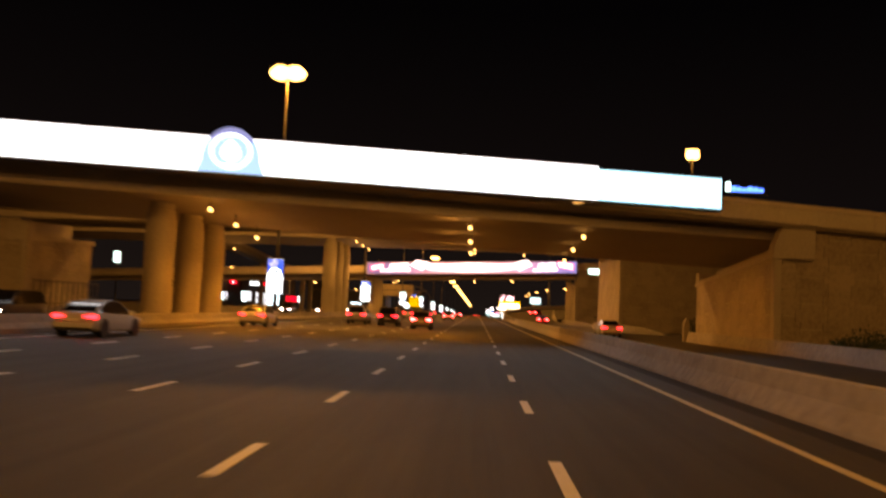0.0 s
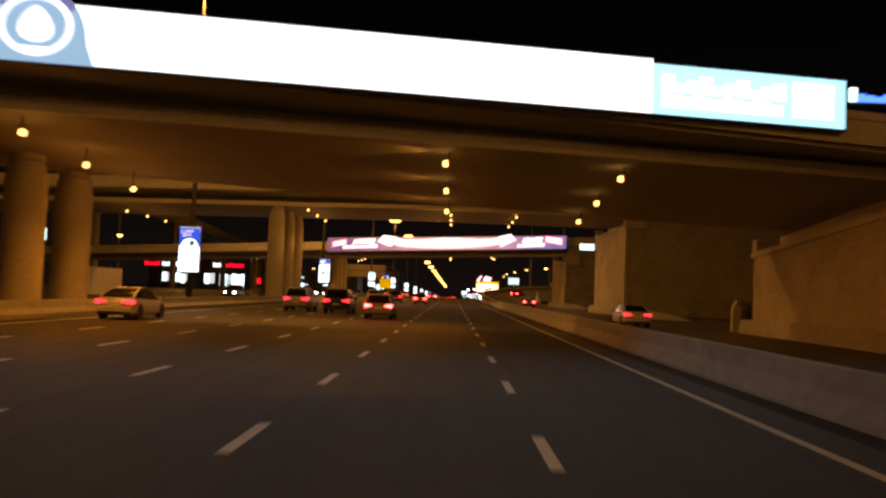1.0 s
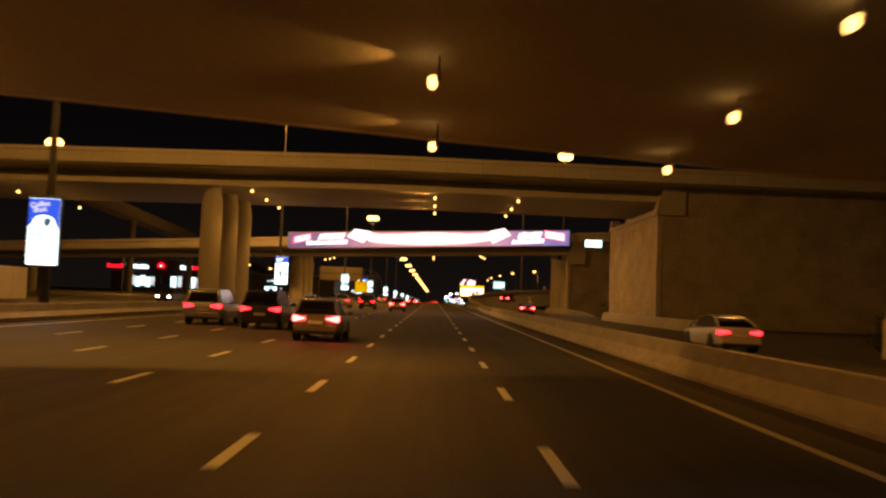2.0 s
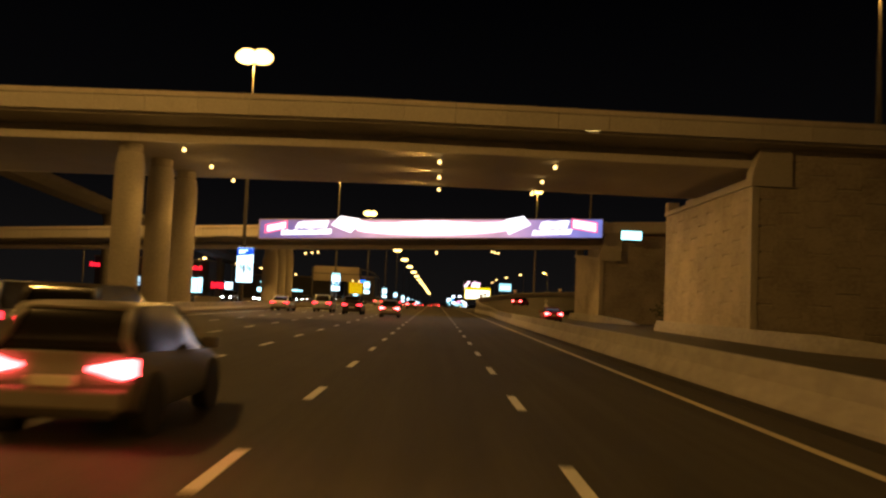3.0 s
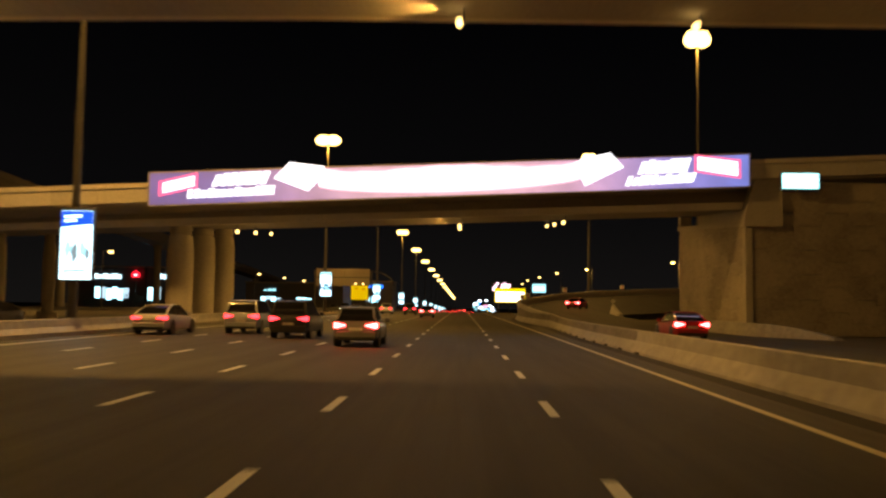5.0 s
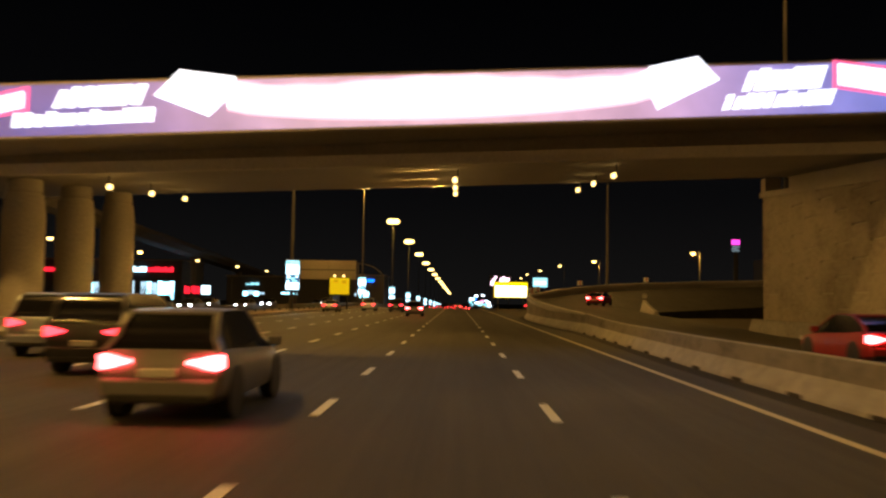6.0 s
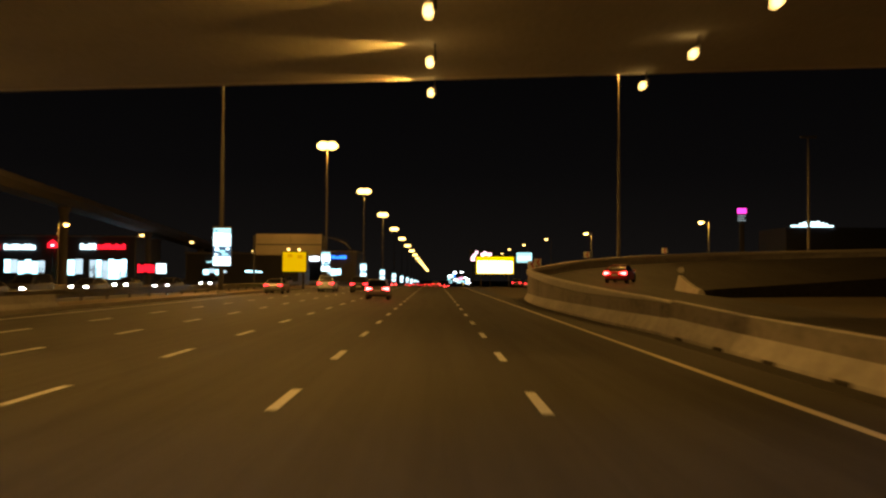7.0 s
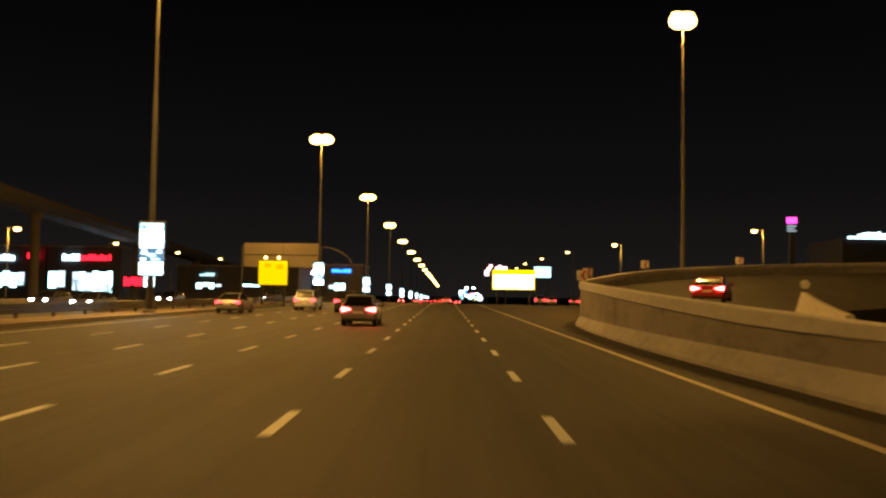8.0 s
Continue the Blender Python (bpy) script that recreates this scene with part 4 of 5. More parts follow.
def picture_material():
    """Backlit print: navy ends, lavender and rose towards the middle."""
    m, tree, shader = material("backlit_print")
    geo = tree.nodes.new("ShaderNodeNewGeometry")
    sep = tree.nodes.new("ShaderNodeSeparateXYZ")
    span = tree.nodes.new("ShaderNodeMapRange")
    span.inputs["From Min"].default_value, span.inputs["From Max"].default_value = SX0, SX1
    ramp = tree.nodes.new("ShaderNodeValToRGB")
    stops = ((0.0, (0.045, 0.06, 0.30)), (0.14, (0.09, 0.09, 0.36)), (0.24, (0.36, 0.22, 0.42)), (0.36, (0.62, 0.36, 0.46)), (0.55, (0.80, 0.45, 0.52)), (0.72, (0.60, 0.34, 0.52)), (0.86, (0.28, 0.22, 0.55)), (1.0, (0.16, 0.20, 0.62)))
    while len(ramp.color_ramp.elements) < len(stops):
        ramp.color_ramp.elements.new(0.5)
    for e, (p, c) in zip(ramp.color_ramp.elements, stops):
        e.position, e.color = p, (*c, 1)
    blot = node(tree, "ShaderNodeTexNoise", Scale=0.6, Detail=3.0)
    mix = node(tree, "ShaderNodeMath")
    mix.operation = "MULTIPLY_ADD"
    mix.inputs[1].default_value, mix.inputs[2].default_value = 0.8, 0.55
    tree.links.new(geo.outputs["Position"], blot.inputs["Vector"])
    tree.links.new(blot.outputs["Fac"], mix.inputs[0])
    tree.links.new(geo.outputs["Position"], sep.inputs[0])
    tree.links.new(sep.outputs["X"], span.inputs["Value"])
    tree.links.new(span.outputs["Result"], ramp.inputs["Fac"])
    tree.links.new(ramp.outputs["Color"], shader.inputs["Emission Color"])
    tree.links.new(mix.outputs[0], shader.inputs["Emission Strength"])
    shader.inputs["Base Color"].default_value = (0.3, 0.25, 0.3, 1)
    return m


PRINT = picture_material()
PRINT_WHITE = glow("print_white", (0.95, 0.93, 1.0), 1.7)
PRINT_ROSE = glow("print_rose", (1.0, 0.62, 0.74), 1.0)
PRINT_RED = glow("print_red", (1.0, 0.12, 0.28), 1.3)
FRAME_PALE = surface("pale_aluminium", (0.40, 0.39, 0.40), (0.55, 0.54, 0.55), 0.45, 1.0, 12, 0.05, metal=0.3)
picture = thing("bridge_picture_box", "long lit picture box with white shapes on a bridge", "advertising sign")
part("case", slab(SX0 - 0.12, SX1 + 0.12, -0.1, SH + 0.1, S3_FRONT, S3_BASE, 0.0, 0.36), FRAME_PALE, picture)
face = part("print", slab(SX0, SX1, 0.0, SH, S3_FRONT, S3_BASE, 0.30, 0.363), PRINT, picture, "navy and rose backlit print")


def on_print(name, mat, uv, depth=0.385, label=""):
    part(name, flat_shape([(SX0 + (SX1 - SX0) * u, SH * v) for u, v in uv], S3_FRONT, S3_BASE, depth - 0.018, depth), mat, face, label)


on_print("tilted_badge", PRINT_RED, [(0.015, 0.26), (0.079, 0.50), (0.079, 0.98), (0.015, 0.74)], label="rose tilted badge")
on_print("badge_writing", PRINT_WHITE, [(0.022, 0.36), (0.074, 0.56), (0.074, 0.88), (0.022, 0.68)], 0.407)
def letters(u0, u1, v0, v1, n, lean, rise=0.0, seed=0):
    """A line of unreadable letters as leaning bars of uneven height."""
    r = random.Random(seed)
    step = (u1 - u0) / n
    for k in range(n):
        a, b = u0 + step * k, u0 + step * (k + r.choice((0.78, 0.9, 0.96)))
        lift = rise * k / n
        hi = v1 - r.choice((0, 0, 0.05))
        on_print("writing_bar", PRINT_WHITE, [(a, v0 + lift), (b, v0 + lift), (b + lean, hi + lift), (a + lean, hi + lift)])


letters(0.102, 0.193, 0.53, 0.93, 7, 0.008, 0.03, 1)
letters(0.062, 0.206, 0.17, 0.45, 13, 0.002, 0.05, 2)
on_print("kite", PRINT_WHITE, [(0.205, 0.72), (0.262, 0.28), (0.285, 0.70), (0.289, 1.05), (0.231, 1.22)], 0.407, "white kite shape above the box's edge")
on_print("kite", PRINT_WHITE, [(0.709, 0.72), (0.724, 0.16), (0.789, 0.72), (0.766, 1.20), (0.715, 1.02)], 0.407, "white kite shape above the box's edge")
top_edge = [(0.28 + 0.44 * k / 24, 0.98 - 0.36 * math.sin(math.pi * min(1, k / 24)) ** 0.5 + 0.30 * math.exp(-((k - 12) / 7) ** 2) + 0.02 * math.sin(k * 1.9)) for k in range(25)]
low_edge = [(0.72 - 0.44 * k / 24, 0.45 - 0.30 * math.sin(math.pi * k / 24) ** 0.6) for k in range(25)]
on_print("swoosh_edge", PRINT_ROSE, [(u, min(1.0, v + 0.07)) for u, v in top_edge] + [(u, v - 0.06) for u, v in low_edge], 0.379, "rose rim of the curved band")
on_print("swoosh", PRINT_WHITE, top_edge + low_edge, 0.39, "white curved band")
letters(0.812, 0.896, 0.48, 0.92, 7, 0.008, 0.03, 3)
letters(0.791, 0.908, 0.12, 0.42, 11, 0.006, 0.06, 4)
on_print("tilted_badge", PRINT_RED, [(0.908, 0.50), (0.986, 0.24), (0.986, 0.84), (0.908, 1.06)], label="rose tilted badge")
on_print("badge_writing", PRINT_WHITE, [(0.913, 0.56), (0.981, 0.32), (0.981, 0.78), (0.913, 0.98)], 0.407)


# ---- cars ----
def car_paint(name, colour, metal=0.0):
    return plain(name, colour, 0.42, metal, 0.15)


PAINT_WHITE = car_paint("white_car_paint", (0.52, 0.55, 0.60))
PAINT_GREY = car_paint("grey_car_paint", (0.22, 0.22, 0.23), 0.3)
PAINT_SILVER = car_paint("silver_car_paint", (0.40, 0.46, 0.54), 0.4)
PAINT_DARK = car_paint("dark_car_paint", (0.03, 0.03, 0.035))
PAINT_RED = car_paint("red_car_paint", (0.35, 0.02, 0.02))

SHAPES = {}
# length, half width, height, body: (along, half width factor, low, high), glass house: (along, half width factor, high)
SHAPES["sedan"] = (4.8, 0.90, 1.45, [(0.0, 0.86, 0.42, 0.80), (0.03, 0.95, 0.30, 0.98), (0.12, 1.0, 0.22, 1.04), (0.30, 1.0, 0.2, 0.98), (0.55, 1.0, 0.2, 0.94), (0.75, 1.0, 0.2, 0.90), (0.93, 0.94, 0.24, 0.78), (1.0, 0.80, 0.36, 0.66)],
              [(0.07, 0.86, 0.0), (0.17, 0.78, 0.52), (0.30, 0.70, 0.93), (0.42, 0.68, 1.0), (0.54, 0.69, 0.96), (0.66, 0.77, 0.52), (0.77, 0.86, 0.0)])
SHAPES["suv"] = (4.7, 0.93, 1.72, [(0.0, 0.88, 0.45, 0.95), (0.02, 0.96, 0.36, 1.08), (0.10, 1.0, 0.28, 1.10), (0.30, 1.0, 0.26, 1.08), (0.60, 1.0, 0.26, 1.06), (0.78, 1.0, 0.26, 1.02), (0.95, 0.94, 0.30, 0.92), (1.0, 0.82, 0.42, 0.80)],
            [(0.02, 0.86, 0.0), (0.09, 0.76, 0.92), (0.22, 0.74, 1.0), (0.55, 0.74, 0.98), (0.76, 0.84, 0.0)])
SHAPES["hatch"] = (4.1, 0.87, 1.50, [(0.0, 0.86, 0.42, 0.84), (0.02, 0.95, 0.32, 0.98), (0.10, 1.0, 0.24, 1.02), (0.35, 1.0, 0.22, 0.98), (0.62, 1.0, 0.22, 0.94), (0.80, 1.0, 0.22, 0.90), (0.95, 0.92, 0.26, 0.78), (1.0, 0.80, 0.38, 0.68)],
              [(0.03, 0.84, 0.0), (0.13, 0.74, 0.90), (0.26, 0.72, 1.0), (0.52, 0.70, 0.98), (0.76, 0.82, 0.0)])


def ring_of(y, w, low, high, soft=0.12):
    """A rounded cross-section of a car body."""
    mid = (low + high) / 2
    half = [(w * 0.80, low), (w * 0.95, low + 0.06), (w, low + 0.22), (w, mid), (w * 0.985, high - soft), (w * 0.93, high - 0.03), (w * 0.80, high)]
    return [(x, y, z) for x, z in half] + [(-x, y, z) for x, z in half[::-1]]


def car(shape, paint, label, m, braking=False, front=False):
    """A car at the pose m, its tail at the origin and its nose towards +y."""
    length, hw, height, body, corners = SHAPES[shape]
    house = [(q.x, q.y, min(1.0, max(0.0, q.z))) for q in smooth_line(corners, 3)]
    t = thing("car", label, "car", group="cars on the motorway")
    part("body", loft(bmesh.new(), [ring_of(f * length, w * hw, lo, hi) for f, w, lo, hi in body]), paint, t, smooth=35)
    belt = [hi for f, w, lo, hi in body]

    def belt_at(f):
        for (f0, _, _, h0), (f1, _, _, h1) in zip(body, body[1:]):
            if f0 <= f <= f1:
                return h0 + (h1 - h0) * (f - f0) / (f1 - f0)
        return belt[-1]

    secs, roof = [], []
    for f, w, up in house:
        b = belt_at(f) - 0.03
        z = b + (height - b) * up
        wb = hw * 0.93
        secs.append([(wb, f * length, b), (hw * w if up else wb, f * length, z + 0.005 if up else b + 0.01), (-hw * w if up else -wb, f * length, z + 0.005 if up else b + 0.01), (-wb, f * length, b)])
        if up > 0.86:
            roof.append([(hw * w * 0.97, f * length, z + 0.004), (hw * w * 0.86, f * length, z + 0.035), (-hw * w * 0.86, f * length, z + 0.035), (-hw * w * 0.97, f * length, z + 0.004)])
    part("glasshouse", loft(bmesh.new(), secs), CAR_GLASS, t, "dark tinted glass", smooth=45)
    part("roof", loft(bmesh.new(), roof), paint, t, smooth=40)
    for s in (-1, 1):
        for k in range(len(house) - 1):
            (f0, w0, u0), (f1, w1, u1) = house[k], house[k + 1]
            if min(u0, u1) < 0.9:
                bm = bmesh.new()
                q = []
                for f, w, u in ((f0, w0, u0), (f1, w1, u1)):
                    b = belt_at(f) - 0.03
                    z = b + (height - b) * u
                    x = s * (hw * w if u else hw * 0.93)
                    q.append(Vector((x, f * length, z)))
                d = Vector((0, 0.045, 0.0))
                inn = Vector((-s * 0.07, 0, 0))
                upv = Vector((s * 0.015, 0, 0.02))
                loft(bm, [[c - d + upv, c + d + upv, c + d + inn + upv, c - d + inn + upv] for c in q])
                part("pillar", bm, paint, t)
    part("rear_bumper", soft_box(-hw * 0.9, hw * 0.9, -0.06, 0.22, 0.34, 0.60, 0.05), paint, t)
    part("bumper_trim", soft_box(-hw * 0.82, hw * 0.82, -0.075, 0.1, 0.27, 0.40, 0.03), CAR_TRIM, t)
    part("plate", soft_box(-0.26, 0.26, -0.085, -0.05, 0.62, 0.74, 0.01, 1), PLATE, t)
    zt = belt[1] - 0.24
    for s in (-1, 1):
        lightmat = BRAKE if braking else TAIL
        tall = (0.24 if braking else 0.16) if shape == "sedan" else 0.22
        bm = loft(bmesh.new(), [[(s * hw * u, back, zt + 0.09 - h * 0.55), (s * hw * u, back + 0.14, zt + 0.09 - h * 0.55), (s * hw * u, back + 0.14, zt + 0.09 + h * 0.45), (s * hw * u, back, zt + 0.09 + h * 0.45)]
                                for u, back, h in ((0.44, -0.035, 0.05), (0.58, -0.04, 0.09), (0.74, -0.03, tall * 0.8), (0.90, -0.005, tall), (0.965, 0.06, tall * 0.8))])
        part("tail_light", bm, CAR_TRIM if front else lightmat, t, "glowing red tail light" if not front else "")
        x0, x1 = sorted((s * hw * 0.52, s * hw * 0.84))
        bm = soft_box(x0, x1, length - 0.16, length + 0.02, 0.60, 0.74, 0.03)
        part("headlight", bm, HEAD if front else PLATE, t, "glaring white headlight" if front else "")
        part("mirror", soft_box(min(s * hw, s * (hw + 0.2)), max(s * hw, s * (hw + 0.2)), length * 0.64, length * 0.67, belt[4] - 0.02, belt[4] + 0.14, 0.03), paint, t)
        for f in (0.18, 0.81):
            bm = bmesh.new()
            tube(bm, [((0, 0, -0.11), 0.30), ((0, 0, -0.09), 0.335), ((0, 0, 0.09), 0.335), ((0, 0, 0.11), 0.30)], 20)
            bm.transform(pose(s * (hw - 0.12), f * length, 0.335, 0, 90, 0))
            wheel = part("wheel", bm, TYRE, t, "black tyre", smooth=40)
            bm = bmesh.new()
            tube(bm, [((0, 0, 0.0), 0.21), ((0, 0, 0.012), 0.21)], 14)
            bm.transform(pose(s * (hw - 0.12 + 0.112), f * length, 0.335, 0, 90 * s, 0))
            part("rim", bm, RIM, wheel, "alloy rim")
            bm = bmesh.new()
            tube(bm, [((0, 0, 0.0), 0.40), ((0, 0, 0.015), 0.38)], 20)
            bm.transform(pose(s * (hw - 0.006), f * length, 0.36, 0, 90 * s, 0))
            part("wheel_arch", bm, CAR_TRIM, t)
    if braking and shape == "sedan":
        part("high_brake_light", soft_box(-0.2, 0.2, length * 0.15, length * 0.17, 1.07, 1.11, 0.01, 1), BRAKE, t, "glowing red strip")
    t.matrix_basis = m
    return t


sedan = car("sedan", PAINT_WHITE, "white saloon car with lit tail lights on the motorway", pose(-14.9, 57.0, 0.0, 0, 0, 1))
hatch = car("hatch", PAINT_GREY, "grey hatchback with bright red tail lights", pose(-4.25, 70.5, 0.0), braking=True)
silver_suv = car("suv", PAINT_SILVER, "silver off-road car with lit tail lights", pose(-11.2, 81.0, 0.0))
dark_suv = car("suv", PAINT_DARK, "dark off-road car with lit tail lights", pose(-7.9, 78.5, 0.0))
grey_car = car("sedan", PAINT_GREY, "grey saloon car with lit tail lights on the motorway", pose(-15.6, 226.0, 0.0))
ramp_car = car("sedan", PAINT_RED, "red saloon car braking on the ramp", pose(14.4, 212.5, 1.29, 1.5, 0, -24), braking=True)
oncoming = car("sedan", PAINT_DARK, "dark saloon car with glaring headlights on the opposite side", pose(-26.8, 196.5, 0.0, 0, 0, 180), front=True)
oncoming_suv = car("suv", PAINT_DARK, "dark off-road car with glaring headlights on the opposite side", pose(-30.6, 211.0, 0.0, 0, 0, 180), front=True)
for model, x, y in ((sedan, -15.2, 143), (silver_suv, -11.5, 146), (dark_suv, -8.0, 141), (hatch, -4.1, 134.5),
                    (silver_suv, -12.1, 238), (dark_suv, -8.0, 233), (hatch, -4.3, 207), (sedan, 12.0, 73), (sedan, -15.4, 32.6)):
    copy_thing(model, pose(x, y, 0))
copy_thing(ramp_car, pose(11.8, 146, 0))
rng = random.Random(5)
for x, y in ((-24.8, 47), (-30.4, 140), (-26.8, 152), (-34, 203), (-30.5, 222), (-27, 233), (-34, 241), (-30.5, 262), (-27, 300), (-34, 330)):
    copy_thing(rng.choice((oncoming, oncoming_suv)), pose(x, y, down(y), 0, 0, 180))
for k in range(52):
    lane = (3.1, -0.4, -4.0, -7.5, -11.1, -14.7)[rng.randrange(6)]
    y = 365 + 11 * k + rng.uniform(-5, 5)
    copy_thing(rng.choice((sedan, hatch, silver_suv, dark_suv, grey_car)), pose(lane + bend(y) + rng.uniform(-0.3, 0.3), y, down(y), 0, 0, rng.uniform(-1, 1)))
for x, y in ((15, 300), (20, 325), (25, 330), (29, 345)):
    copy_thing(rng.choice((sedan, grey_car)), pose(x, y, down(y), 0, 0, -8))


# ---- signs and hoardings beyond the bridges ----
def hoarding(label, x, y, z, w, h, mat, legs=2, frame_mat=DARK_STEEL, bars=(), bar_mat=None, depth=0.3):
    """A lit board on legs, facing the traffic."""
    t = thing("hoarding", label, "billboard", (x, y, 0))
    part("case", soft_box(-w / 2 - 0.1, w / 2 + 0.1, 0.0, depth, z - 0.1, z + h + 0.1, 0.04), frame_mat, t)
    f = part("board", soft_box(-w / 2, w / 2, -0.02, -0.002, z, z + h, 0.004, 1), mat, t)
    for u0, u1, v0, v1 in bars:
        part("writing_bar", soft_box(-w / 2 + w * u0, -w / 2 + w * u1, -0.04, -0.024, z + h * v0, z + h * v1, 0.004, 1), bar_mat, f)
    for k in range(legs):
        px = 0 if legs == 1 else -w / 2 + w * (0.12 + 0.76 * k / (legs - 1))
        bm = bmesh.new()
        tube(bm, [((px, depth + 0.02, down(y) - 0.2), 0.16), ((px, depth + 0.02, z + h * 0.8), 0.14)], 10)
        part("leg", bm, DARK_STEEL, t)
    return t


hoarding("glowing yellow billboard with a bright white middle", 12.9, 326, 2.45, 8.0, 3.65, AD_YELLOW, bars=((0.03, 0.97, 0.05, 0.76),), bar_mat=glow("board_glare", (1.0, 0.95, 0.7), 3.0))
# The board itself glows, in place of the two lamps' light on it.
yellow = hoarding("self-glowing yellow billboard with two lamps on its top edge", -18.7, 257, 2.3, 3.1, 2.6, glow("board_yellow", (0.95, 0.62, 0.0), 0.55), bars=((0.2, 0.42, 0.72, 0.9), (0.62, 0.85, 0.66, 0.86)), bar_mat=glow("board_ochre", (0.80, 0.47, 0.0), 0.42))
for s in (-1, 1):
    bm = bmesh.new()
    tube(bm, [((s * 0.7, -0.5, 5.05), 0.14, 0.12), ((s * 0.7, -0.5, 5.35), 0.17, 0.14)], 10)
    part("board_lamp", bm, LENS_NEAR, yellow, "small glowing lamp")
    part("lamp_arm", box(bmesh.new(), s * 0.7 - 0.02, s * 0.7 + 0.02, -0.5, 0.1, 4.98, 5.04), DARK_STEEL, yellow)
sign_back = thing("gantry_sign", "large plain beige sign board on a gantry over the opposite lanes", "road sign", (-31.9, 329, 0))
for z0, z1 in ((8.6, 10.85), (6.2, 8.5)):
    part("sign_board", soft_box(-7.2, 7.2, 0, 0.25, z0, z1, 0.04), PLASTER, sign_back)
part("stiffener", soft_box(-7.0, 7.0, -0.05, -0.002, 8.42, 8.68, 0.02, 1), STEEL, sign_back)
part("seam", soft_box(0.4, 0.47, -0.02, -0.002, 8.7, 10.8, 0.005, 1), STEEL, sign_back)
bm = bmesh.new()
bow = [Vector((7.6 + 6.2 * math.sin(a), 0.4, 6.2 + 4.0 * math.cos(a))) for a in [math.pi / 2 * k / 10 for k in range(11)]] + [Vector((13.9, 0.4, -0.8))]
loft(bm, [[q + Vector((dx, dy, dz)) for dx, dy, dz in ((-0.09, -0.09, -0.09), (-0.09, 0.09, -0.09), (0.09, 0.09, 0.09), (0.09, -0.09, 0.09))] for q in bow])
part("bowed_arm", bm, STEEL, sign_back, "curved steel gantry arm")
for s in (-1, 1):
    bm = bmesh.new()
    tube(bm, [((s * 7.6, 0.4, -0.8), 0.3), ((s * 7.6, 0.4, 10.5), 0.25)], 12)
    part("gantry_post", bm, STEEL, sign_back, smooth=40)
# Added lamp without a fixture, brightens the gantry board.
lamp("gantry_fill", (-31.9, 322, 12.5), 700, radius=0.4)
hoarding("white and pink neon shop sign on a dark frame", 15.3, 420, 6.6, 7.6, 3.8, DARK_STEEL, bars=((0.04, 0.2, 0.1, 0.5), (0.12, 0.26, 0.5, 0.72), (0.22, 0.34, 0.74, 0.95), (0.42, 0.9, 0.30, 0.48), (0.46, 0.6, 0.5, 0.78), (0.58, 0.7, 0.6, 0.92), (0.72, 0.92, 0.55, 0.8)), bar_mat=glow("neon_rose_white", (1.0, 0.62, 0.80), 2.6))
hoarding("pale blue lit billboard beyond the ramp", 29.2, 420, 6.6, 5.0, 3.2, AD_TEAL, bars=((0.1, 0.9, 0.3, 0.6),), bar_mat=AD_WHITE)
hoarding("small pale blue lit board far beyond the opposite lanes", -73.7, 170, 8.5, 1.3, 2.2, NEON_TEAL, legs=1)
totem = thing("totem_sign", "slim totem sign with a magenta cap", "sign", (70.3, 337, 0))
part("totem_pole", soft_box(-0.5, 0.5, 0, 0.4, -0.9, 15.0, 0.05), DARK_STEEL, totem)
part("totem_cap", soft_box(-1.0, 1.0, -0.1, 0.5, 16.7, 17.9, 0.1), NEON_MAGENTA, totem, "glowing magenta cap")
for k in range(3):
    part("totem_bar", soft_box(-0.9, 0.9 - 0.4 * (k % 2), -0.1, 0.5, 15.05 + 0.5 * k, 15.22 + 0.5 * k, 0.04), AD_GREY, totem, "glowing white bar")
hall = thing("dark_hall", "dark low hall with a glowing white roof sign", "building", (93.5, 335, 0.9))
part("hall_wall", soft_box(-14, 14, 0, 16, -1.0, 12.6, 0.1), plain("dark_cladding", (0.03, 0.035, 0.05), 0.6), hall)
part("roof_sign", soft_box(-12.9, -3.2, -0.2, 0.1, 12.7, 13.05, 0.05), AD_WHITE, hall, "glowing white line of the roof sign")
for k, (u, w, h) in enumerate(((-10.9, 0.5, 0.35), (-10.1, 0.7, 0.6), (-9.1, 0.6, 0.8), (-8.2, 0.9, 0.7), (-7.0, 0.6, 0.85), (-6.1, 0.8, 0.5), (-5.0, 0.5, 0.3))):
    part("roof_sign_bar", soft_box(u, u + w, -0.2, 0.1, 13.15, 13.15 + h, 0.05), AD_WHITE, hall)
for k in range(5):
    part("sign_support", soft_box(-12.3 + 1.9 * k, -12.2 + 1.9 * k, -0.1, 0.0, 12.5, 12.9, 0.02, 1), DARK_STEEL, hall)

# far cluster of lit shop signs by the roadside
rng = random.Random(11)
for k in range(30):
    w, h = rng.uniform(0.7, 2.4), rng.uniform(0.5, 1.9)
    x = 7.0 + 0.72 * k + rng.uniform(-1, 1)
    hoarding("distant lit shop sign beside the motorway", x, 600 + 7 * k, down(600 + 7 * k) + rng.uniform(2.5, 6.0 + 4.5 * math.sin(k / 30 * math.pi)), w, h, rng.choice((AD_WHITE, AD_GLARE, AD_GLARE, AD_TEAL, AD_GLARE, AD_AMBER, AD_PINK, NEON_BLUE)), legs=1)

# ---- shops beyond the opposite carriageway ----
SHOP_DIM = glow("shop_light_dim", (0.55, 0.75, 0.9), 1.1)
SHOP_WALL = surface("shop_cladding", (0.06, 0.06, 0.07), (0.12, 0.12, 0.13), 0.6, 0.3, 4, 0.05)


